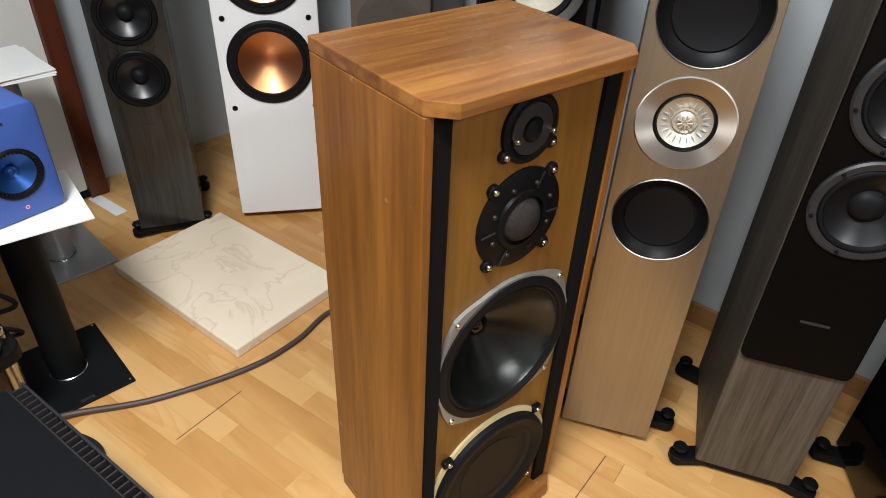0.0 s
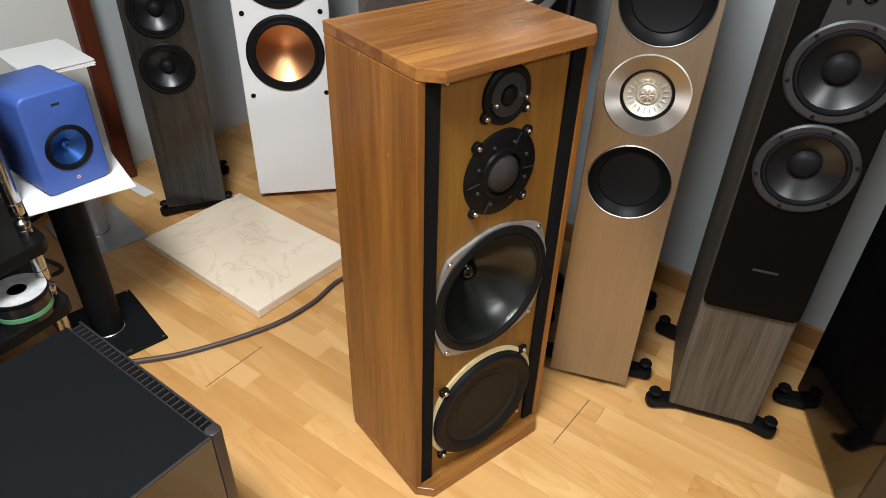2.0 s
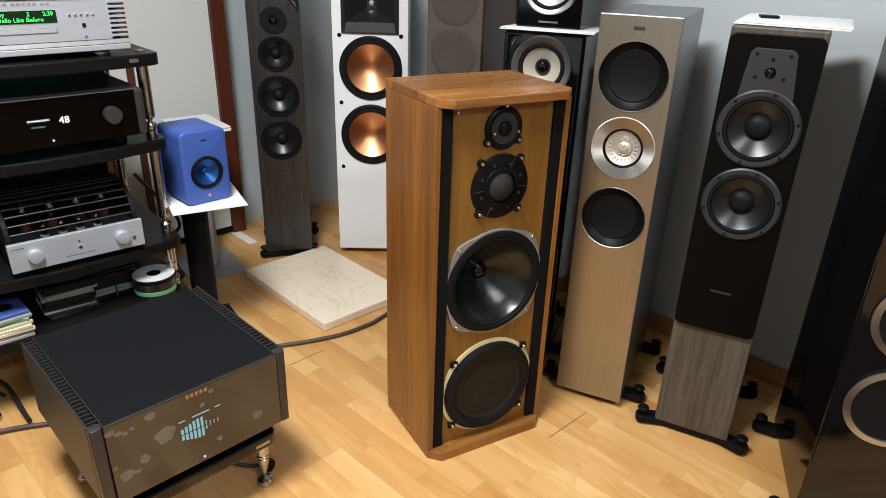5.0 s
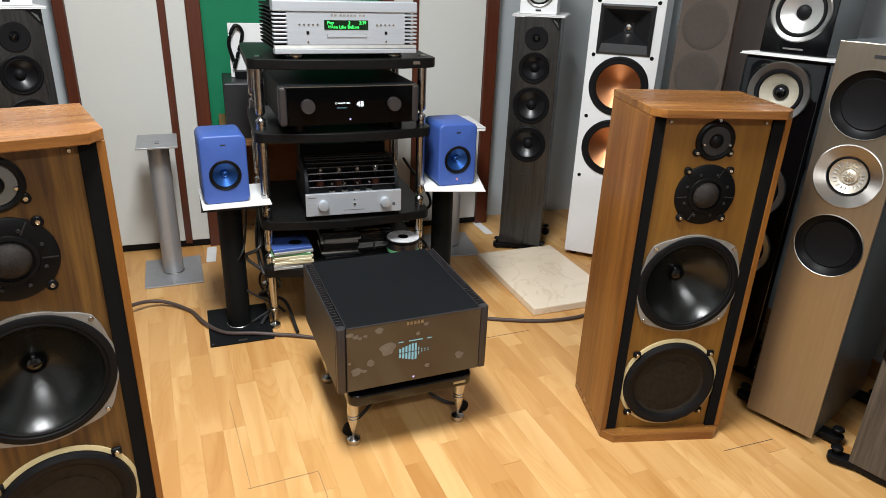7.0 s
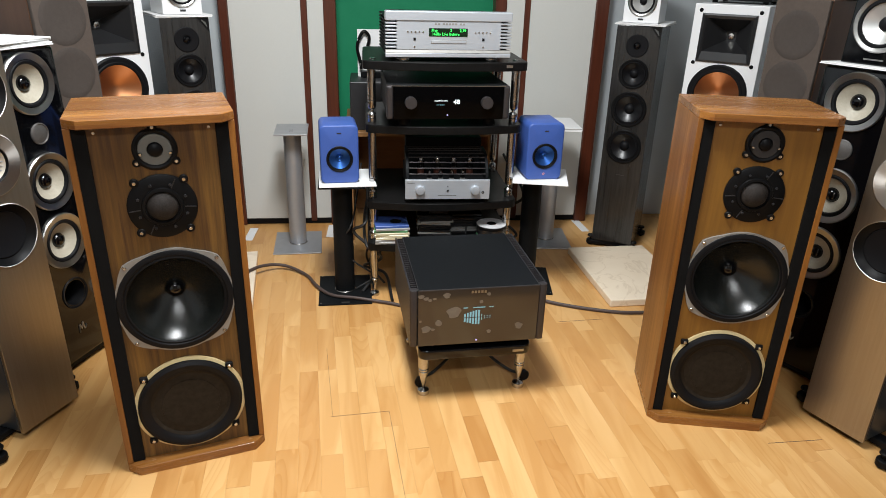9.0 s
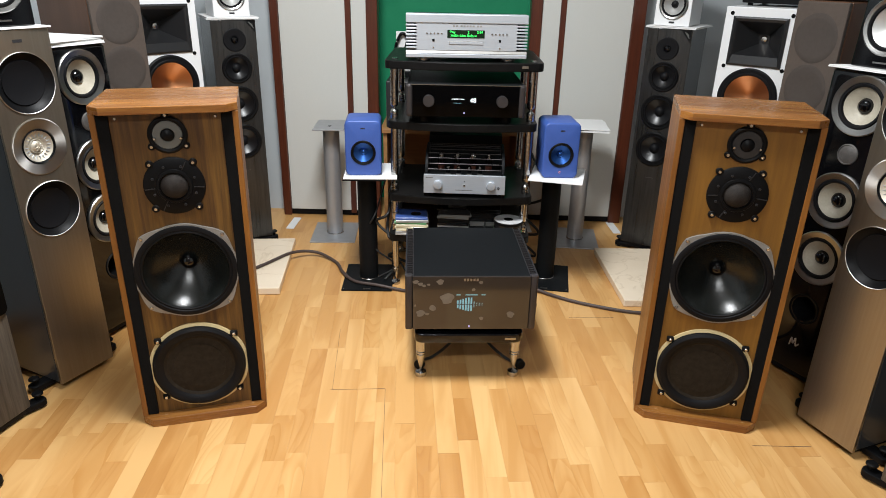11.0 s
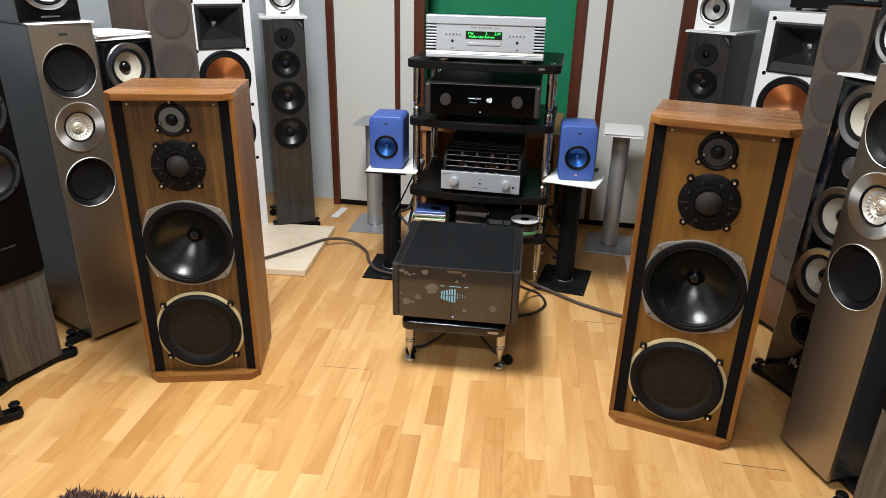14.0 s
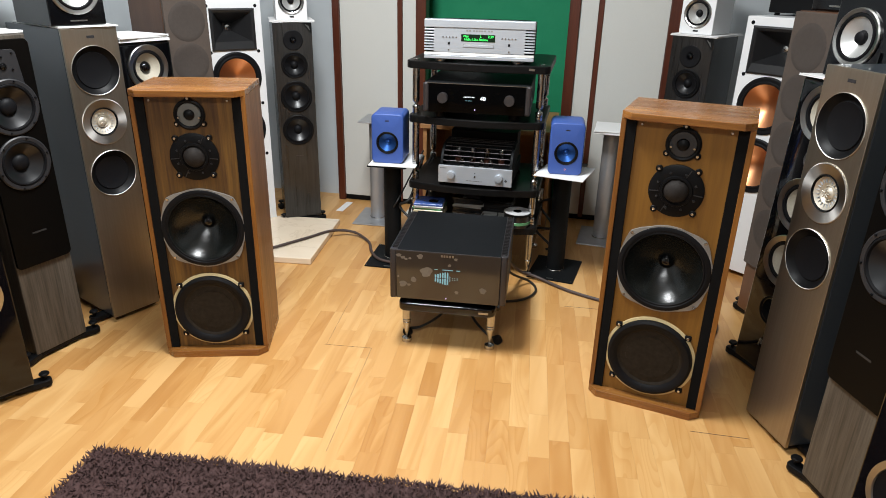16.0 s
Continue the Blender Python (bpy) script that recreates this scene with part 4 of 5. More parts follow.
for side in (-1, 1):
    for k in range(8):
        z = 0.050 + k * 0.0122
        a, b = sorted((side * (w - 0.043), side * w))
        part("rib", boxm(a, b, -0.006, 0.03, z, z + 0.0062, 0.001), ALU_SILVER, cd, "silver end rib")
    for k in range(11):
        z = 0.024 + k * 0.013
        a, b = sorted((side * (w - 0.031), side * (w - 0.002)))
        part("heat_fin", boxm(a, b, 0.052, 0.355, z, z + 0.005), BLACK_METAL, cd, "black heat fin")
disp = part("display", boxm(-0.078, 0.070, -0.0055, -0.0042, 0.092, 0.122), DISPLAY, cd, "dark display window")
for text, x, z in (("Play", -0.057, 0.1137), ("2", 0.006, 0.1137), ("2:39", 0.051, 0.1137), ("Hello Like Before", -0.013, 0.1005)):
    writing("display_text", text, 0.0145, GREEN_GLOW, cd, pose(x, -0.0058, z), "green glowing letters")
for k in range(9):
    x = -0.052 + k * 0.0118 + (0.006 if k > 1 else 0) + (0.006 if k > 6 else 0)
    part("maker_mark", boxm(x - 0.0042, x + 0.0042, -0.0046, -0.0041, 0.1335, 0.1400), CAST_ALU, cd, "grey bar of the maker's mark")
part("disc_tray", boxm(-0.070, 0.066, -0.0052, -0.0042, 0.066, 0.080, 0.0004), CAST_ALU, cd, "closed disc tray")
part("tray_face", boxm(-0.068, 0.064, -0.0064, -0.0053, 0.068, 0.078, 0.0004), ALU_SILVER, cd)
for side in (-1, 1):
    for k in range(5):
        part("button", lathe([(0.0035, 0), (0.0035, -0.002), (0.0025, -0.003), (0, -0.003)], side * (0.100 + k * 0.0145), 0.108, -0.004, 12), STEEL, cd, smooth=True)
    part("square_button", boxm(side * 0.132 - 0.0045, side * 0.132 + 0.0045, -0.0055, -0.0042, 0.077, 0.087), BLACK_PLASTIC, cd)
    part("small_knob", lathe([(0.0035, 0), (0.003, -0.003), (0, -0.003)], side * 0.132, 0.055, -0.004, 12), STEEL, cd, smooth=True)
    for y in (0.03, 0.31):
        part("foot", turned([(0.026, 0.0008), (0.028, 0.004), (0.028, 0.010), (0.022, 0.0155), (0, 0.0155)], side * 0.17, y, 28), STEEL, cd, smooth=True)

# preamplifier
pre = thing("preamplifier", pose(0.046, 1.374, 0.774, 0, 0, 2.0), "black glass-fronted preamplifier with lit volume display", "amplifier")
w = 0.2425
part("chassis", boxm(-w + 0.004, w - 0.004, 0.03, 0.47, 0.034, 0.162, 0.006), BLACK_METAL, pre)
for side in (-1, 1):
    a, b = sorted((side * (w - 0.027), side * w))
    part("end_pillar", boxm(a, b, 0.0, 0.05, 0.030, 0.160, 0.009, seg=3), DARK_ANODISED, pre, "dark anodised end pillar")
part("glass_front", boxm(-w + 0.0265, w - 0.0265, -0.001, 0.03, 0.031, 0.1575, 0.001), BLACK_GLASS, pre, "glossy black glass front")
part("top_edge", boxm(-w + 0.02, w - 0.02, -0.0015, 0.010, 0.1578, 0.1600), ALU_RING, pre, "thin bright top edge")
for x in (-0.150, 0.148):
    part("knob", lathe([(0.0235, 0.0), (0.0235, -0.020), (0.022, -0.0225), (0, -0.0225)], x, 0.097, -0.001, 40), DARK_ANODISED, pre, "dark anodised knob", True)
writing("display_text", "48", 0.026, WHITE_GLOW, pre, pose(0.030, -0.0016, 0.098), "white glowing figures")
writing("display_text", "COMPACT DISC", 0.0072, WHITE_GLOW, pre, pose(-0.031, -0.0016, 0.103), "white glowing letters")
writing("display_text", "Analog Input", 0.0062, CYAN_GLOW, pre, pose(-0.034, -0.0016, 0.088), "dim glowing letters")
part("power_light", lathe([(0.0032, 0), (0.0025, -0.0015), (0, -0.002)], -0.005, 0.048, -0.001, 12), BLUE_GLOW, pre, "violet power light", True)
for x in (-0.17, 0.17):
    for y in (0.05, 0.34):
        part("foot", turned([(0.022, 0.0008), (0.024, 0.004), (0.024, 0.0295), (0, 0.0295)], x, y, 24), BLACK_PLASTIC, pre, smooth=True)

# valve amplifier
TUBE_GLASS = material("valve_glass", (0.55, 0.55, 0.56), 0.02)
TUBE_GLASS.node_tree.nodes["Principled BSDF"].inputs["Transmission Weight"].default_value = 1.0
TUBE_GLASS.node_tree.nodes["Principled BSDF"].inputs["IOR"].default_value = 1.15
VALVE_BASE = material("brown_valve_base", (0.05, 0.014, 0.008), 0.4)
amp = thing("valve_amplifier", pose(0.052, 1.383, 0.455, 0, 0, -1), "silver-fronted valve amplifier with black valve cage", "amplifier")
w = 0.174
part("chassis", boxm(-w + 0.003, w - 0.003, 0.012, 0.36, 0.020, 0.088, 0.002), BLACK_METAL, amp)
part("faceplate", boxm(-w, w, -0.002, 0.0115, 0.018, 0.100, 0.0015), ALU_SILVER, amp, "brushed silver faceplate")
for x in (-0.113, 0.113):
    k = part("knob", lathe([(0.019, 0.0), (0.019, -0.014), (0.017, -0.018), (0.008, -0.0195), (0, -0.0195)], x, 0.058, -0.002, 36), ALU_SILVER, amp, "round silver knob", True)
part("socket", lathe([(0.0055, -0.0006), (0.0045, -0.002), (0.003, 0.0), (0, 0.0)], 0.146, 0.047, -0.002, 16), BLACK_PLASTIC, amp, smooth=True)
part("lamp", lathe([(0.0025, 0.0), (0.002, -0.002), (0, -0.002)], 0.0, 0.073, -0.002, 12), BLACK_PLASTIC, amp, smooth=True)
part("switch", lathe([(0.005, 0.0), (0.0045, -0.003), (0, -0.003)], 0.0, 0.056, -0.002, 16), STEEL, amp, smooth=True)
part("print", boxm(-0.040, 0.036, -0.0026, -0.0021, 0.0335, 0.0355), GREY_PLATE, amp, "tiny unreadable line of print")
part("print", boxm(-0.166, -0.135, -0.0026, -0.0021, 0.086, 0.0885), GREY_PLATE, amp, "tiny unreadable line of print")
arc = [(0.018 + 0.115 * (1 - math.cos(radians(a))), 0.089 + 0.100 * math.sin(radians(a))) for a in range(0, 91, 10)]
cheek = arc + [(0.215, 0.189), (0.215, 0.089)]
for x in (-w + 0.004, w - 0.016):
    part("cage_cheek", prism(cheek, x, x + 0.012, "x", 0.001), BLACK_METAL, amp, "curved black cage end")
for y, z in [(0.020, 0.118), (0.030, 0.140), (0.048, 0.160), (0.072, 0.175), (0.100, 0.185), (0.130, 0.1895), (0.160, 0.1895), (0.190, 0.1895)]:
    part("cage_bar", boxm(-w + 0.0165, w - 0.0165, y, y + 0.0035, z - 0.0018, z + 0.0018, 0.001, 1), DARK_ANODISED, amp)
for k in range(4):
    x = -0.105 + 0.070 * k
    v = part("valve", turned([(0.013, 0.112), (0.0145, 0.122), (0.0145, 0.150), (0.009, 0.163), (0.007, 0.170), (0, 0.173)], x, 0.125, 20), TUBE_GLASS, amp, "glass output valve", True)
    part("base", turned([(0.0145, 0.089), (0.0145, 0.111), (0, 0.111)], x, 0.125, 20), VALVE_BASE, v, smooth=True)
    part("anode", turned([(0.0, 0.116), (0.008, 0.116), (0.008, 0.145), (0.0, 0.145)], x, 0.125, 10), DARK_ANODISED, v)
    part("getter", turned([(0.0125, 0.146), (0.0125, 0.150), (0.0085, 0.1605), (0, 0.166)], x, 0.125, 12), STEEL, v, smooth=True)
for k in range(4):
    x = -0.072 + 0.046 * k
    v = part("small_valve", turned([(0.009, 0.092), (0.0095, 0.118), (0.006, 0.127), (0.002, 0.131), (0, 0.131)], x, 0.052, 16), TUBE_GLASS, amp, "small glass valve", True)
    part("getter", turned([(0.0075, 0.117), (0.0055, 0.124), (0, 0.127)], x, 0.052, 12), STEEL, v, smooth=True)
    part("base", turned([(0.011, 0.0885), (0.011, 0.0925), (0, 0.0925)], x, 0.052, 16), CAST_ALU, v, smooth=True)
part("transformer_cover", boxm(-w + 0.01, w - 0.01, 0.225, 0.355, 0.0885, 0.222, 0.004), BLACK_METAL, amp, "black transformer cover")
for x in (-0.16, 0.16):
    for y in (0.03, 0.32):
        part("foot", turned([(0.016, 0.0008), (0.017, 0.018), (0, 0.0195)], x, y, 20), BLACK_PLASTIC, amp, smooth=True)

# discs and cases on the bottom shelf
CASE_COLOURS = [material("case_" + n, c, 0.25) for n, c in (("black", (0.012, 0.012, 0.013)), ("grey", (0.28, 0.28, 0.27)), ("red", (0.25, 0.05, 0.03)), ("green", (0.10, 0.30, 0.14)), ("cream", (0.55, 0.50, 0.33)), ("blue", (0.05, 0.10, 0.32)), ("white", (0.62, 0.62, 0.60)))]
DISC_SILVER = material("disc_silver", (0.86, 0.86, 0.87), 0.35, 0.0, grain=(30, 0.5, (1, 1, 1), (0.45, 0.46, 0.48)))
rnd = random.Random(5)


def case_stack(x, y, n, palette, label, top, spread=5.0):
    for k in range(n):
        mat = CASE_COLOURS[top if k == n - 1 else rnd.choice(palette)]
        ob = tagged(part("cd_case", boxm(-0.071, 0.071, -0.062, 0.062, 0, 0.0098, 0.0012, 1), mat, at=pose(x + rnd.uniform(-0.004, 0.004), y + rnd.uniform(-0.005, 0.005), 0.2686 + k * 0.0101, 0, 0, rnd.uniform(-spread, spread))), label, "cd case", "compact disc cases on the rack")
    return ob


top_case = case_stack(-0.175, 1.462, 8, (4, 4, 6, 3, 1), "compact disc case in a stack, mostly cream spines", 5, 4)
part("cover_picture", lathe([(0.024, 0), (0.024, -0.0006), (0, -0.0006)], 0, 0, 0, 24), CASE_COLOURS[0], top_case, "dark round shape on the blue cover", at=pose(0.02, -0.005, 0.0098, -90, 0, 0))
top_case = case_stack(0.012, 1.517, 11, (0, 0, 0, 1, 0, 6, 1), "compact disc case in a mixed stack", 0, 6)
part("cover_picture", boxm(-0.02, 0.062, -0.05, 0.05, 0.0099, 0.0104), CASE_COLOURS[1], top_case, "grey half of the cover")
case_stack(0.150, 1.572, 9, (0, 0, 0, 1), "thin black compact disc case in a stack", 0, 3)
sp = tagged(part("disc_spindle", turned([(0, 0.2686), (0.064, 0.2686), (0.064, 0.3230), (0.061, 0.3250), (0, 0.3250)], 0.256, 1.452, 40), CASE_COLOURS[0], smooth=True), "dark pile of discs with a silver disc on top", "discs")
part("green_band", turned([(0.0642, 0.2830), (0.0650, 0.2840), (0.0650, 0.2960), (0.0642, 0.2970)], 0.256, 1.452, 40), CASE_COLOURS[3], sp, "pale green edge", True)
part("dark_rim", turned([(0.066, 0.3260), (0.067, 0.3350), (0.0645, 0.3350), (0.064, 0.3270)], 0.256, 1.452, 40), BLACK_PLASTIC, sp, smooth=True)
part("disc", turned([(0.0635, 0.3355), (0.0635, 0.3375), (0.022, 0.3375), (0.022, 0.3355)], 0.256, 1.452, 48), DISC_SILVER, sp, "shiny silver disc")
part("hub", turned([(0.0215, 0.3355), (0.020, 0.3380), (0.008, 0.3385), (0, 0.3385)], 0.256, 1.452, 32), GLOSS_BLACK, sp, smooth=True)

# ---- power amplifier on its low stand ----
ma = thing("power_amplifier", pose(0.076, 0.660, 0.200, 0, 0, 3.5), "large dark power amplifier with smudged glass front", "amplifier")
w, D, H0, H1 = 0.2235, 0.455, 0.020, 0.221
part("chassis", boxm(-w + 0.026, w - 0.026, 0.004, D, H0 + 0.002, H1 - 0.001, 0.001), BLACK_METAL, ma, "black metal chassis and lid")
for side in (-1, 1):
    a, b = sorted((side * (w - 0.005), side * w))
    pil = part("side_panel", boxm(a, b, 0.022, D - 0.004, H0, H1, 0.0015), DARK_PLATE, ma, "dark anodised side panel")
    a2, b2 = sorted((side * (w - 0.0255), side * (w - 0.0055)))
    a3, b3 = sorted((side * (w - 0.0262), side * (w - 0.0282)))
    part("vent_rim", boxm(a3, b3, 0.005, D - 0.002, H1 - 0.006, H1 + 0.0004), DARK_ANODISED, pil)
    part("vent_tray", boxm(a2, b2, 0.02, D - 0.006, H0 + 0.01, H1 - 0.030), BLACK_PLASTIC, pil)
    c = part("corner_post", prism(rounded(*sorted((side * (w - 0.026), side * w)), -0.001, 0.024, 0.009), H0, H1, "z", 0.0015), DARK_ANODISED, ma, "rounded dark corner post", True)
    for k in range(27):
        y = 0.032 + k * 0.0156
        part("vent_fin", boxm(a2 + 0.0006, b2 - 0.0006, y, y + 0.0032, H1 - 0.020, H1 - 0.0006), DARK_ANODISED, ma)
part("front_glass", boxm(-w + 0.0262, w - 0.0262, -0.001, 0.0035, H0 + 0.001, H1 - 0.003, 0.0008), SMOKED_GLASS, ma, "smoked brown glass front with dull marks")
part("front_lip", boxm(-w + 0.0262, w - 0.0262, -0.001, 0.0036, H1 - 0.0028, H1, 0.0005), DARK_ANODISED, ma)
for k in range(5):
    x = -0.024 + k * 0.0105
    part("maker_mark", boxm(x - 0.0034, x + 0.0034, -0.0016, -0.0011, 0.2035, 0.2125), ALU_RING, ma, "small pale bar of the maker's mark")
for k in range(10):
    h = (0.013, 0.016, 0.019, 0.022, 0.024, 0.024, 0.010, 0.004, 0.003, 0.003)[k]
    x = -0.046 + k * 0.0092 + 0.0
    for s2 in (1, -1):
        z0, z1 = sorted((0.117 + s2 * 0.0015, 0.117 + s2 * (0.0015 + h)))
        hw = 0.0028 if k < 6 else 0.0012
        part("level_bar", boxm(x - hw, x + hw, -0.0022, -0.0014, z0, z1), CYAN_GLOW, ma, "pale blue lit level bar")
for x, l in ((-0.044, 0.014), (0.0, 0.040), (0.040, 0.014)):
    part("display_print", boxm(x - l / 2, x + l / 2, -0.0022, -0.0014, 0.151, 0.154), CYAN_GLOW, ma, "tiny lit line of print")
part("power_light", lathe([(0.0030, 0), (0.0026, -0.002), (0, -0.002)], -0.005, 0.033, -0.001, 16), BLUE_GLOW, ma, "small violet power button", True)
for x, z, r, sx in ((-0.082, 0.138, 0.021, 1.05), (-0.131, 0.103, 0.011, 1.0), (-0.172, 0.082, 0.013, 1.1), (0.135, 0.077, 0.012, 1.05), (0.036, 0.062, 0.007, 1.0), (0.006, 0.172, 0.006, 1.0), (0.030, 0.198, 0.006, 1.1), (-0.106, 0.200, 0.009, 1.3), (-0.190, 0.112, 0.004, 1.0), (-0.160, 0.186, 0.005, 1.2), (-0.172, 0.192, 0.006, 1.4), (-0.145, 0.190, 0.004, 1.5), (-0.150, 0.080, 0.005, 1.5), (-0.188, 0.200, 0.006, 1.8)):
    pts = [(x + sx * r * (1 + 0.14 * math.sin(3 * a + z * 90) + 0.08 * math.sin(5 * a)) * math.cos(a), z + r * (1 + 0.12 * math.sin(2 * a + x * 70)) * math.sin(a)) for a in [2 * math.pi * k / 28 for k in range(28)]]
    part("smudge", prism(pts, -0.00135, -0.00105, "y"), SMUDGE, ma, "dull finger mark")
for x in (-0.15, 0.15):
    for y in (0.06, 0.38):
        part("foot", turned([(0.022, 0.0008), (0.022, 0.0195), (0, 0.0195)], x, y, 20), BLACK_PLASTIC, ma, smooth=True)

st = thing("amplifier_stand", pose(0.076, 0.655, 0, 0, 0, 3.5), "low gloss black amplifier stand on pointed metal feet", "stand")
part("shelf", prism(rounded(-0.192, 0.188, 0.004, 0.44, 0.03), 0.164, 0.200, "z", 0.006, 3), GLOSS_BLACK, st, "gloss black shelf with rounded edges", True)
part("badge", boxm(0.122, 0.160, 0.0020, 0.0042, 0.178, 0.186), ALU_RING, st, "small silver maker's badge")
for x in (-0.168, 0.168):
    for y in (0.062, 0.40):
        part("foot", turned([(0.0, 0.0), (0.020, 0.0), (0.0215, 0.006), (0.0195, 0.016), (0.010, 0.021), (0.0035, 0.024), (0.005, 0.034), (0.0165, 0.083), (0.0165, 0.089), (0.0145, 0.091), (0.0170, 0.094), (0.0170, 0.099), (0.0150, 0.101), (0.0175, 0.104), (0.0175, 0.1635)], x, y, 28), CHROME, st, "turned metal cone foot on a disc", True)


# ---- stands with small blue loudspeakers ----
def black_stand(m, label, h):
    s = thing("speaker_stand", m, label, "speaker stand", "pair of black speaker stands")
    b = part("base_plate", boxm(-0.115, 0.115, -0.145, 0.145, 0.001, 0.008, 0.002), BLACK_METAL, s, "black steel base plate")
    part("badge", boxm(-0.017, 0.017, -0.138, -0.128, 0.0082, 0.0092), ALU_RING, b, "small silver badge")
    for x in (-0.105, 0.105):
        for y in (-0.135, 0.135):
            part("bolt", turned([(0.003, 0.008), (0.003, 0.0095), (0, 0.0095)], x, y, 10), STEEL, b)
    part("column", turned([(0.043, 0.0085), (0.043, h - 0.008), (0, h - 0.008)], 0, 0, 40), BLACK_METAL, s, "round black column", True)
    part("collar", turned([(0.0455, 0.0085), (0.0455, 0.013), (0.0435, 0.0145)], 0, 0, 40), STEEL, s, "bright collar ring", True)
    part("top_plate", boxm(-0.095, 0.095, -0.125, 0.125, h - 0.0075, h, 0.0015), BLACK_METAL, s, "black top plate")
    return s


black_stand(pose(-0.383, 1.512, 0, 0, 0, 2), "black tubular steel speaker stand on a square base", 0.524)
black_stand(pose(0.455, 1.570, 0, 0, 0, -8), "black tubular steel speaker stand on a square base", 0.535)


def sheet_on_stand(m):
    return tagged(part("white_sheet", boxm(-0.118, 0.112, -0.125, 0.125, 0.0006, 0.0046, 0.0006, 1), PAPER, at=m), "white card lying on a speaker stand", "card", "white cards")


sheet_on_stand(pose(-0.358, 1.512, 0.5245, 0, 0, 4))
sheet_on_stand(pose(0.465, 1.485, 0.5355, 0, 0, -13))


def blue_speaker(m, label):
    s = thing("blue_loudspeaker", m, label, "loudspeaker", "pair of small blue loudspeakers")
    bm = prism(rounded(-0.077, 0.077, 0.0, 0.238, 0.022), 0.0, 0.175, "y")
    bmesh.ops.bevel(bm, geom=[e for e in bm.edges if abs(e.verts[0].co.y - e.verts[1].co.y) < 1e-6], offset=0.007, segments=3, profile=0.5, affect="EDGES")
    part("cabinet", punch(bm, [(0, 0.101, 0.050)]), BLUE, s, "matt blue cabinet with rounded edges", True)
    q = part("driver_ring", lathe([(0.0535, 0.0), (0.0535, -0.0025), (0.051, -0.004), (0.044, -0.001), (0.0415, 0.004)], 0, 0.101, 0, 48), BLACK_PLASTIC, s, "black ribbed driver ring", True)
    for k in range(36):
        a = 2 * math.pi * k / 36
        bm = boxm(0.0425, 0.0505, -0.0032, 0.001, -0.0012, 0.0012)
        bmesh.ops.rotate(bm, verts=bm.verts, cent=(0, 0, 0), matrix=Matrix.Rotation(-a, 3, "Y"))
        bmesh.ops.translate(bm, verts=bm.verts, vec=(0, 0, 0.101))
        part("ring_rib", bm, RUBBER, q)
    part("cone", lathe([(0.0416, 0.004), (0.028, 0.012), (0.013, 0.020)], 0, 0.101, 0, 48), BLUE_METAL, q, "metallic blue cone", True)
    part("tweeter", lathe([(0.013, 0.0205), (0.011, 0.014), (0.007, 0.016), (0, 0.011)], 0, 0.101, 0, 24), BLUE_METAL, q, "metallic blue tweeter dome", True)
    part("badge", boxm(-0.009, 0.009, -0.0006, 0.0004, 0.203, 0.208), DARK_PLATE, s, "tiny dark maker's badge")
    return s


blue_speaker(pose(-0.384, 1.430, 0.5295, 0, 0, 5), "small matt blue loudspeaker on a black stand")
RB = blue_speaker(pose(0.460, 1.427, 0.5405, 0, 0, 3), "small matt blue loudspeaker with status light, on a black stand")
part("status_light", lathe([(0.0042, -0.0004), (0.0042, -0.0010), (0.0026, -0.0010), (0.0026, -0.0004)], 0.0, 0.026, 0, 18), glowing("status_ring", (1.0, 0.35, 0.25), 1.2), RB, "tiny lit ring", True)


def silver_stand(m, label, h):
    s = thing("speaker_stand", m, label, "speaker stand", "pair of silver speaker stands")
    b = part("base_plate", boxm(-0.12, 0.12, -0.15, 0.15, 0.001, 0.008, 0.002), SILVER_TUBE, s, "silver-grey steel base plate")
    part("badge", boxm(-0.016, 0.016, -0.142, -0.132, 0.0082, 0.0092), ALU_RING, b)
    part("column", turned([(0.043, 0.0085), (0.043, h - 0.008), (0, h - 0.008)], 0, 0, 40), SILVER_TUBE, s, "round silver column", True)
    part("collar", turned([(0.046, 0.0085), (0.046, 0.013), (0.044, 0.0145)], 0, 0, 40), STEEL, s, "bright collar ring", True)
    t = part("top_plate", boxm(-0.079, 0.079, -0.12, 0.12, h - 0.0075, h, 0.0015), SILVER_TUBE, s, "pale silver top plate")
    for y in (-0.05, -0.025):
        part("slot", boxm(-0.008, 0.008, y - 0.003, y + 0.003, h + 0.0002, h + 0.0008), BLACK_PLASTIC, t)
    return s


silver_stand(pose(-0.641, 2.080, 0, 0, 0, 3), "empty silver tubular speaker stand on a square base", 0.606)
silver_stand(pose(0.683, 2.088, 0, 0, 0, -5), "silver tubular speaker stand with papers on its top plate", 0.628)
sheets(pose(0.677, 1.93, 0.6285, 0, 0, -5), 0.19, 0.26, 4, "printed white papers on a silver stand", 0.004)


# ---- things on the floor ----
def slab(m, label):
    bm = boxm(-0.203, 0.203, -0.300, 0.300, 0.0005, 0.034, 0.004)
    return tagged(part("marble_slab", bm, MARBLE, at=m), label, "marble slab", "pair of marble slabs")


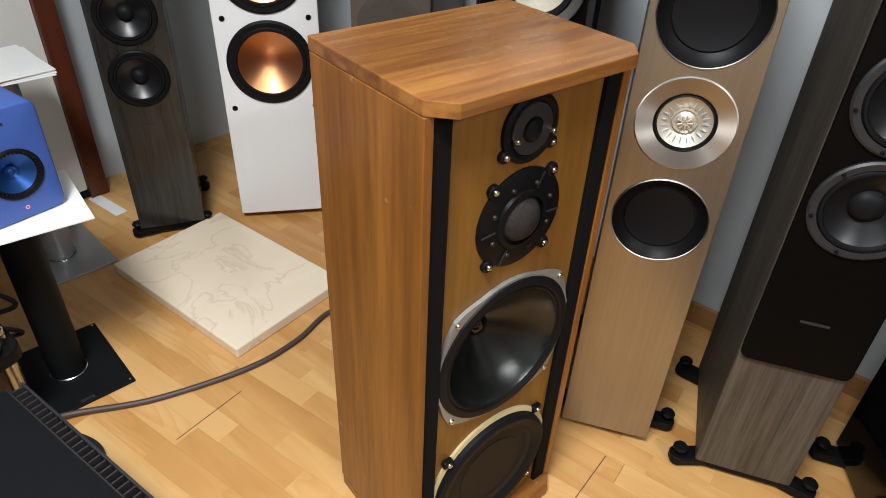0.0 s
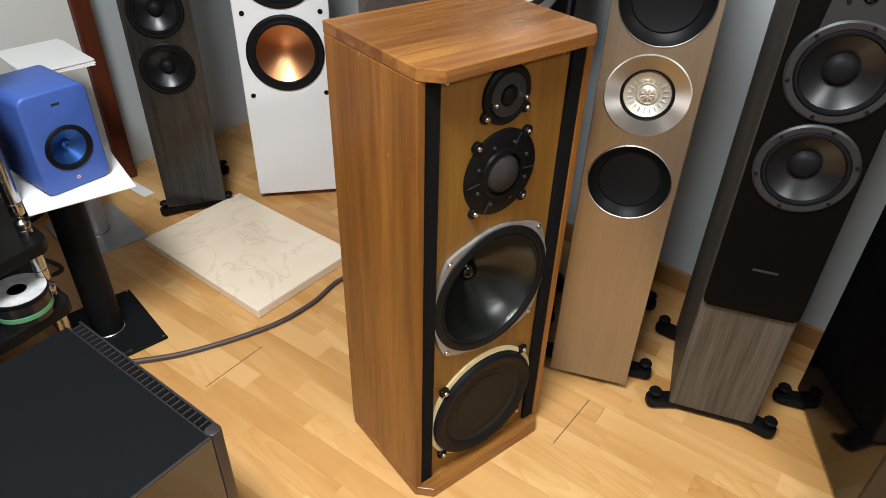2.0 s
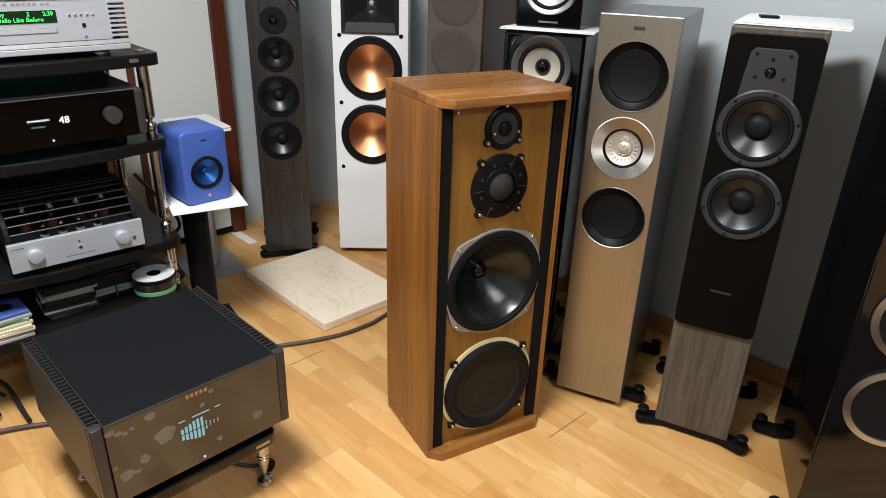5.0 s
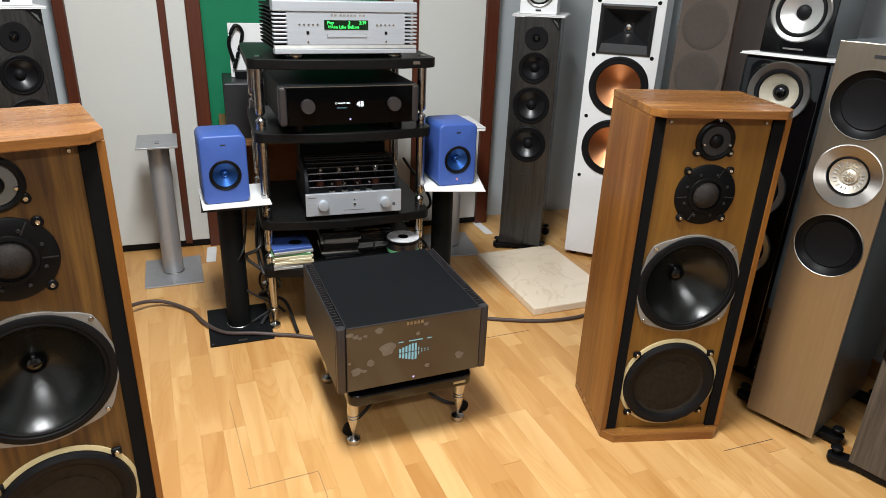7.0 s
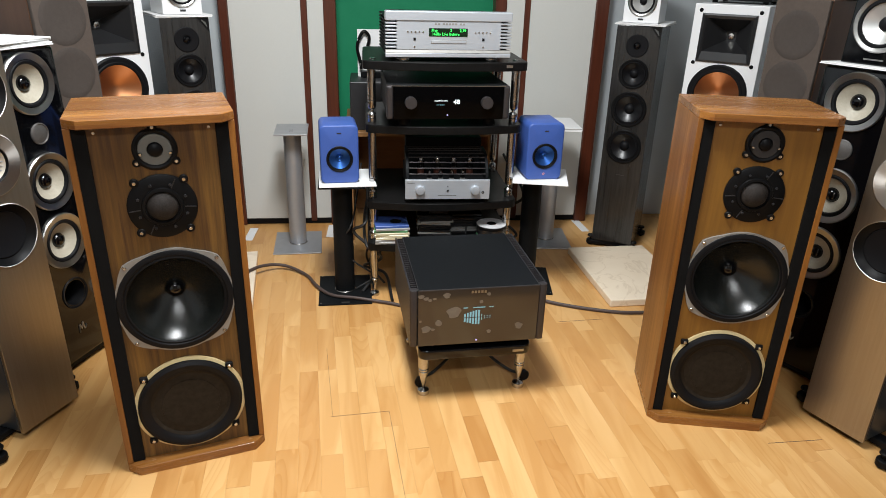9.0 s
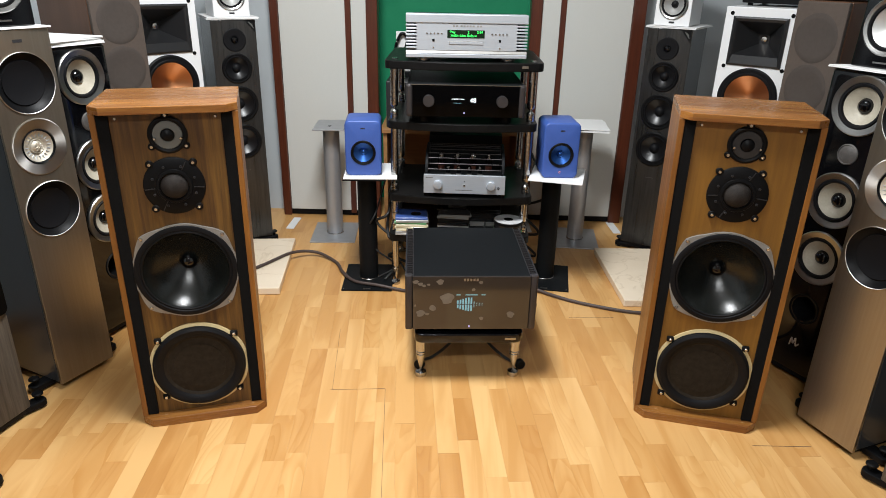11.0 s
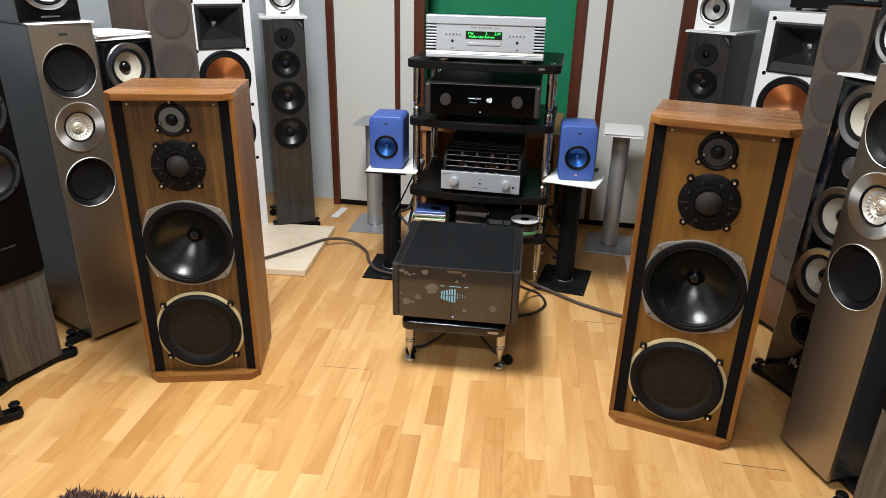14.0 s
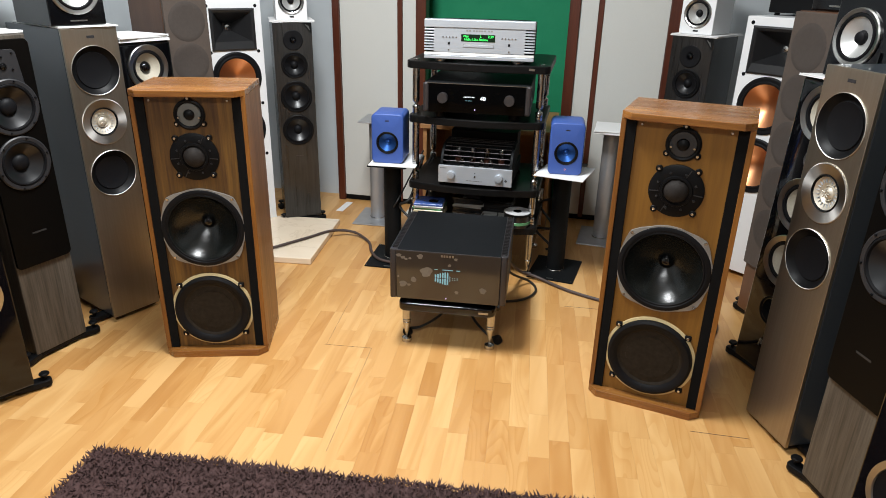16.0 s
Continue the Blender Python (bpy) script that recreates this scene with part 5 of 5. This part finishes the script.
# veins for the marble
def veins(mat):
    nt = mat.node_tree
    b = nt.nodes["Principled BSDF"]
    tc = nt.nodes.new("ShaderNodeTexCoord")
    nz = nt.nodes.new("ShaderNodeTexNoise")
    nz.inputs["Scale"].default_value, nz.inputs["Detail"].default_value, nz.inputs["Distortion"].default_value = 3.2, 5, 0.8
    nt.links.new(tc.outputs["Object"], nz.inputs["Vector"])
    rp = nt.nodes.new("ShaderNodeValToRGB")
    e = rp.color_ramp.elements
    e[0].position, e[1].position = 0.488, 0.512
    e[0].color, e[1].color = (1, 1, 1, 1), (1, 1, 1, 1)
    mid = e.new(0.5)
    mid.color = (0.72, 0.66, 0.60, 1)
    nt.links.new(nz.outputs["Fac"], rp.inputs[0])
    old = b.inputs["Base Color"].links[0].from_socket
    mx = nt.nodes.new("ShaderNodeMix")
    mx.data_type, mx.blend_type = "RGBA", "MULTIPLY"
    mx.inputs["Factor"].default_value = 0.42
    nt.links.new(old, mx.inputs["A"])
    nt.links.new(rp.outputs[0], mx.inputs["B"])
    nt.links.new(mx.outputs["Result"], b.inputs["Base Color"])


veins(MARBLE)
slab(pose(0.965, 1.590, 0, 0, 0, 2), "polished cream marble slab with faint grey veins on the floor")
slab(pose(-0.993, 1.588, 0, 0, 0, 6), "polished cream marble slab with faint grey veins on the floor")
for x, y, a in ((-0.904, 2.232, -2), (-0.478, 2.262, -2), (0.938, 2.290, 3), (0.432, 2.272, 2)):
    tagged(part("floor_tag", boxm(-0.022, 0.022, -0.105, 0.075, 0.0004, 0.003, 0.0008, 1), PAPER, at=pose(x, y, 0, 0, 0, a)), "pale flat strip lying on the floor by the panel", "floor strip", "pale floor strips")


def cable(points, r, mat, label, name="cable"):
    return tagged(part(name, tube(points, r), mat, smooth=True), label, "cable")


cable([(-1.042, 1.304, 0.045), (-0.890, 1.540, 0.043), (-0.789, 1.697, 0.041), (-0.681, 1.748, 0.024), (-0.570, 1.670, 0.0085), (-0.512, 1.540, 0.013), (-0.440, 1.438, 0.016), (-0.332, 1.401, 0.0175), (-0.205, 1.368, 0.009), (-0.067, 1.285, 0.03), (-0.057, 1.127, 0.24), (-0.028, 1.071, 0.26)], 0.0075, CABLE, "thick brown loudspeaker cable across floor and stand base")
cable([(0.229, 1.099, 0.27), (0.239, 1.164, 0.22), (0.287, 1.377, 0.06), (0.370, 1.419, 0.018), (0.543, 1.313, 0.009), (0.762, 1.227, 0.009), (0.920, 1.213, 0.009), (1.067, 1.234, 0.009), (1.168, 1.164, 0.009), (1.104, 0.959, 0.009), (0.970, 0.827, 0.03), (0.913, 0.780, 0.12)], 0.0075, CABLE, "thick brown loudspeaker cable running to the speaker")
cable([(0.200, 1.099, 0.26), (0.258, 1.257, 0.10), (0.346, 1.368, 0.012), (0.381, 1.276, 0.008), (0.328, 1.174, 0.008), (0.210, 1.127, 0.008), (0.111, 1.164, 0.008)], 0.006, BLACK_CABLE, "black mains cable looping on the floor")
rnd = random.Random(11)
for k in range(9):
    x, y = rnd.choice((-0.30, 0.36, 0.05)) + rnd.uniform(-0.06, 0.06), 1.57 + rnd.uniform(-0.1, 0.22)
    pts = [(x, y + 0.25, 0.5)]
    for j in range(6):
        pts.append((x + rnd.uniform(-0.10, 0.10), y + rnd.uniform(-0.10, 0.12), max(0.012, 0.34 - j * 0.075 + rnd.uniform(-0.03, 0.03))))
    cable(pts, rnd.choice((0.004, 0.005, 0.0065)), rnd.choice((BLACK_CABLE, BLACK_CABLE, CABLE, BLACK_CABLE)), "tangled cable hanging behind the rack")
for s2 in (-1, 1):
    x = 0.083 + s2 * 0.185
    pl = tagged(part("cable_plug", lathe([(0.0, -0.012), (0.016, -0.012), (0.019, -0.008), (0.019, 0.008), (0.016, 0.012), (0, 0.012)], 0, 0, 0, 24), BLACK_PLASTIC, at=pose(x, 0.755 + s2 * 0.01, 0.0195, 0, 0, 20 * s2), smooth=True), "round black plug lying under the stand", "plug", "plugs under the stand")
    cable([(x, 0.77, 0.02), (x - s2 * 0.05, 0.80, 0.022), (x - s2 * 0.12, 0.86, 0.06), (x - s2 * 0.15, 0.93, 0.12), (x - s2 * 0.15, 1.02, 0.15)], 0.0055, BLACK_CABLE, "black cable under the amplifier stand")

# sideboard behind the rack
side = thing("sideboard", pose(0, -0.11, 0), "low orange-brown wooden sideboard behind the rack", "sideboard")
part("top", boxm(-0.385, 0.375, 2.20, 2.80, 0.565, 0.588, 0.002), BASEBOARD, side)
for x in (-0.37, 0.345):
    part("side_panel", boxm(x, x + 0.02, 2.22, 2.79, 0.0, 0.564), BASEBOARD, side)
part("back_panel", boxm(-0.349, 0.344, 2.74, 2.76, 0.0, 0.564), BASEBOARD, side)
dr = part("drawer", boxm(-0.10, 0.34, 2.235, 2.255, 0.03, 0.25, 0.002), WHITE_LACQUER, side, "white drawer front")
gb = tagged(part("grey_box", boxm(-0.355, -0.02, 2.24, 2.55, 0.5885, 0.828, 0.006), DARK_PLATE, at=pose(0, -0.11, 0)), "dark grey box-shaped loudspeaker lying on the sideboard", "loudspeaker")
hb = thing("headphone_stand", pose(0, -0.11, 0), "white board with black headphones hanging on it", "headphones")
part("board", boxm(-0.315, -0.05, 2.40, 2.412, 0.829, 1.06, 0.002), PAPER, hb, "white upright board")
part("headband", tube([(-0.30, 2.385, 0.90), (-0.315, 2.38, 0.98), (-0.285, 2.38, 1.05), (-0.255, 2.385, 1.02), (-0.28, 2.385, 0.93), (-0.30, 2.385, 0.87)], 0.008, 8), BLACK_PLASTIC, hb, smooth=True)
part("base", boxm(-0.30, -0.12, 2.36, 2.399, 0.829, 0.862, 0.004), BLACK_PLASTIC, hb)

# black boxes on the tall towers
bx = thing("centre_loudspeaker", HORN_R @ pose(-0.026, 0.13, 1.2365), "black loudspeaker box lying on a white tower", "loudspeaker")
part("cabinet", boxm(-0.12, 0.16, 0.02, 0.30, 0.012, 0.20, 0.006), BLACK_PLASTIC, bx)
for x in (-0.09, 0.13):
    for y in (0.05, 0.26):
        part("foot", turned([(0.012, 0.0005), (0.012, 0.0115), (0, 0.0115)], x, y, 14), RUBBER, bx)
bx = thing("centre_loudspeaker", CLOTH_R @ pose(-0.006, 0.057, 1.2835), "black loudspeaker box with silver badge lying on a tower", "loudspeaker")
part("cabinet", boxm(-0.12, 0.13, 0.02, 0.30, 0.001, 0.20, 0.006), GLOSS_BLACK, bx)
part("badge", boxm(-0.03, 0.03, 0.0185, 0.0198, 0.016, 0.022), ALU_RING, bx)

# housings added above the main and fill lights, out of view
for lx, ly, lw, ld, watts in MAIN_AND_FILL:
    cl = thing("added_lamp_housing", pose(lx, ly, 0), "unseen grey housing added above an area light", "ceiling lamp", "ceiling lamps")
    part("housing", boxm(-lw / 2 - 0.02, lw / 2 + 0.02, -ld / 2 - 0.02, ld / 2 + 0.02, 2.695, 2.751), DIMMED_CEILING, cl)

# ---- rug ----
rug = thing("shaggy_rug", pose(-0.852, -0.172, 0, 0, 0, 4.5), "dark brown shaggy long-pile rug", "rug")
part("backing", boxm(0.01, 1.70, -1.20, -0.02, 0.0005, 0.012), RUG, rug)
rnd = random.Random(3)
verts, faces = [], []
for k in range(20000):
    x, y = rnd.uniform(0, 1.72), -abs(rnd.random() ** 1.4) * 0.62 - 0.005
    a, lean, h = rnd.uniform(0, 2 * math.pi), rnd.uniform(0.006, 0.026), rnd.uniform(0.014, 0.029)
    dx, dy, t = math.cos(a), math.sin(a), rnd.uniform(0.0018, 0.0036)
    i = len(verts)
    verts += [(x - dy * t, y + dx * t, 0.010), (x + dy * t, y - dx * t, 0.010), (x + dx * t, y + dy * t, 0.010)]
    verts += [(x + dx * lean * 0.4 - dy * t, y + dy * lean * 0.4 + dx * t, h * 0.7), (x + dx * lean * 0.4 + dy * t, y + dy * lean * 0.4 - dx * t, h * 0.7), (x + dx * (lean * 0.4 + t), y + dy * (lean * 0.4 + t), h * 0.7)]
    verts.append((x + dx * lean, y + dy * lean, h))
    faces += [(i, i + 1, i + 4, i + 3), (i + 1, i + 2, i + 5, i + 4), (i + 2, i, i + 3, i + 5), (i + 3, i + 4, i + 6), (i + 4, i + 5, i + 6), (i + 5, i + 3, i + 6)]
me = bpy.data.meshes.new("pile")
me.from_pydata(verts, [], faces)
me.materials.append(RUG)
pile = new("yarn_tuft", me)
pile.parent = rug
tagged(pile, "shaggy brown yarn tufts", kind="stuff")


# ---- floor strips ----
def beech(per_island):
    m = bpy.data.materials.new("beech_strip_joined" if per_island else "beech_strip")
    m.use_nodes = True
    nt = m.node_tree
    b = nt.nodes["Principled BSDF"]
    if per_island:
        rnd_out = nt.nodes.new("ShaderNodeNewGeometry").outputs["Random Per Island"]
    else:
        rnd_out = nt.nodes.new("ShaderNodeObjectInfo").outputs["Random"]
    geo = nt.nodes.new("ShaderNodeNewGeometry")
    mp = nt.nodes.new("ShaderNodeMapping")
    mp.inputs["Scale"].default_value = (13, 1.5, 13)
    off = nt.nodes.new("ShaderNodeCombineXYZ")
    mul = nt.nodes.new("ShaderNodeMath")
    mul.operation = "MULTIPLY"
    mul.inputs[1].default_value = 57.0
    nt.links.new(rnd_out, mul.inputs[0])
    nt.links.new(mul.outputs[0], off.inputs[2])
    nt.links.new(off.outputs[0], mp.inputs["Location"])
    mp.inputs["Rotation"].default_value = (0, 0, radians(-4.6))
    nt.links.new(geo.outputs["Position"], mp.inputs["Vector"])
    nz = nt.nodes.new("ShaderNodeTexNoise")
    nz.inputs["Scale"].default_value, nz.inputs["Detail"].default_value, nz.inputs["Distortion"].default_value = 0.6, 3.5, 1.6
    nt.links.new(mp.outputs[0], nz.inputs["Vector"])
    tone = nt.nodes.new("ShaderNodeValToRGB")
    e = tone.color_ramp.elements
    e[0].position, e[1].position = 0.0, 1.0
    e[0].color, e[1].color = (0.50, 0.252, 0.080, 1), (0.68, 0.415, 0.172, 1)
    for p, c in ((0.2, (0.575, 0.315, 0.112, 1)), (0.65, (0.62, 0.357, 0.136, 1))):
        e.new(p).color = c
    nt.links.new(rnd_out, tone.inputs[0])
    grain = nt.nodes.new("ShaderNodeValToRGB")
    g = grain.color_ramp.elements
    g[0].position, g[1].position = 0.40, 0.58
    g[0].color, g[1].color = (0.87, 0.80, 0.70, 1), (1, 1, 1, 1)
    nt.links.new(nz.outputs["Fac"], grain.inputs[0])
    mx = nt.nodes.new("ShaderNodeMix")
    mx.data_type, mx.blend_type = "RGBA", "MULTIPLY"
    mx.inputs["Factor"].default_value = 1.0
    nt.links.new(tone.outputs[0], mx.inputs["A"])
    nt.links.new(grain.outputs[0], mx.inputs["B"])
    # flame figure: contour lines of a slow noise drawn out along the strip
    mp2 = nt.nodes.new("ShaderNodeMapping")
    mp2.inputs["Scale"].default_value = (9, 1.7, 9)
    mp2.inputs["Rotation"].default_value = (0, 0, radians(-4.6))
    nt.links.new(off.outputs[0], mp2.inputs["Location"])
    nt.links.new(geo.outputs["Position"], mp2.inputs["Vector"])
    slow = nt.nodes.new("ShaderNodeTexNoise")
    slow.inputs["Scale"].default_value, slow.inputs["Detail"].default_value = 1.0, 1.0
    nt.links.new(mp2.outputs[0], slow.inputs["Vector"])
    times = nt.nodes.new("ShaderNodeMath")
    times.operation = "MULTIPLY"
    times.inputs[1].default_value = 15.0
    nt.links.new(slow.outputs["Fac"], times.inputs[0])
    rings = nt.nodes.new("ShaderNodeMath")
    rings.operation = "FRACT"
    nt.links.new(times.outputs[0], rings.inputs[0])
    flame = nt.nodes.new("ShaderNodeValToRGB")
    f = flame.color_ramp.elements
    f[0].position, f[1].position = 0.0, 1.0
    f[0].color, f[1].color = (1, 1, 1, 1), (0.93, 0.87, 0.77, 1)
    f.new(0.55).color = (0.985, 0.97, 0.94, 1)
    f.new(0.93).color = (0.91, 0.835, 0.72, 1)
    nt.links.new(rings.outputs[0], flame.inputs[0])
    some = nt.nodes.new("ShaderNodeMath")
    some.operation = "FRACT"
    many = nt.nodes.new("ShaderNodeMath")
    many.operation = "MULTIPLY"
    many.inputs[1].default_value = 7.31
    nt.links.new(rnd_out, many.inputs[0])
    nt.links.new(many.outputs[0], some.inputs[0])
    share = nt.nodes.new("ShaderNodeMapRange")
    share.inputs["From Min"].default_value, share.inputs["From Max"].default_value = 0.40, 1.0
    nt.links.new(some.outputs[0], share.inputs["Value"])
    mx2 = nt.nodes.new("ShaderNodeMix")
    mx2.data_type, mx2.blend_type = "RGBA", "MULTIPLY"
    nt.links.new(share.outputs["Result"], mx2.inputs["Factor"])
    nt.links.new(mx.outputs["Result"], mx2.inputs["A"])
    nt.links.new(flame.outputs[0], mx2.inputs["B"])
    nt.links.new(mx2.outputs["Result"], b.inputs["Base Color"])
    b.inputs["Roughness"].default_value = 0.34
    bp = nt.nodes.new("ShaderNodeBump")
    bp.inputs["Strength"].default_value, bp.inputs["Distance"].default_value = 0.05, 0.001
    nt.links.new(nz.outputs["Fac"], bp.inputs["Height"])
    nt.links.new(bp.outputs[0], b.inputs["Normal"])
    return m


STRIP, STRIP_JOINED = beech(False), beech(True)
SW = 0.0655
LENGTHS = (0.22, 0.30, 0.38, 0.46)
strip_mesh = {}
for L in LENGTHS:
    bm = bmesh.new()
    g = 0.0001
    top = [bm.verts.new(p) for p in ((-SW / 2 + g, g, 0), (SW / 2 - g, g, 0), (SW / 2 - g, L - g, 0), (-SW / 2 + g, L - g, 0))]
    low = [bm.verts.new((v.co.x, v.co.y, -0.0055)) for v in top]
    bm.faces.new(top)
    for k in range(4):
        bm.faces.new((low[k], low[(k + 1) % 4], top[(k + 1) % 4], top[k]))
    bmesh.ops.recalc_face_normals(bm, faces=bm.faces)
    me = bpy.data.meshes.new("floor_strip")
    bm.to_mesh(me)
    bm.free()
    me.materials.append(STRIP)
    strip_mesh[L] = me
rnd = random.Random(21)
TURN_FLOOR = Matrix.Rotation(radians(4.6), 4, "Z")
near, far = [], []
for c in range(66):
    x = -2.16 + SW * (c + 0.5)
    y = Y0 - 0.4 - rnd.uniform(0, 0.4)
    while y < Y1 + 0.5:
        L = rnd.choice(LENGTHS)
        p = TURN_FLOOR @ Vector((x, y + L / 2, 0))
        if not (X0 - 0.09 < p.x < X1 + 0.09 and Y0 - 0.1 < p.y < Y1 + 0.28):
            y += L
            continue
        (near if abs(x) < 0.75 and -0.05 < y < 1.7 else far).append((x, y, L))
        y += L + (0.0006 if rnd.random() < 0.08 else 0)
near.sort(key=lambda p: abs(p[0]) + abs(p[1] - 0.4))
far += near[300:]
for x, y, L in near[:300]:
    ob = new("floor_strip", strip_mesh[L])
    ob.matrix_basis = TURN_FLOOR @ pose(x, y, 0)
    ob.parent = floor
verts, faces = [], []
for x, y, L in far:
    g = 0.0001
    i = len(verts)
    for z in (0, -0.0055):
        verts += [(x - SW / 2 + g, y + g, z), (x + SW / 2 - g, y + g, z), (x + SW / 2 - g, y + L - g, z), (x - SW / 2 + g, y + L - g, z)]
    faces += [(i, i + 1, i + 2, i + 3)] + [(i + 4 + k, i + 4 + (k + 1) % 4, i + (k + 1) % 4, i + k) for k in range(4)]
me = bpy.data.meshes.new("floor_strips_far")
me.from_pydata(verts, [], faces)
me.materials.append(STRIP_JOINED)
rest = new("floor_strips_rest", me)
rest.matrix_basis = TURN_FLOOR
rest.parent = floor
tagged(rest, "further beech laminate strips", kind="stuff")


# open end joints between boards
for x, y, l, a, hw in ((0.609, 1.175, 0.195, 3.6, 0.0011), (1.058, 0.363, 0.185, 1.0, 0.0011), (-0.311, 0.603, 0.19, 5.0, 0.0007), (-0.419, 0.806, 0.42, 95.6, 0.0004), (-0.190, 0.300, 0.62, 94.6, 0.0005)):
    part("open_joint", boxm(-l / 2, l / 2, -hw, hw, 0.0001, 0.0004), CABLE, floor, "dark open joint between boards", at=pose(x, y, 0, 0, 0, a))
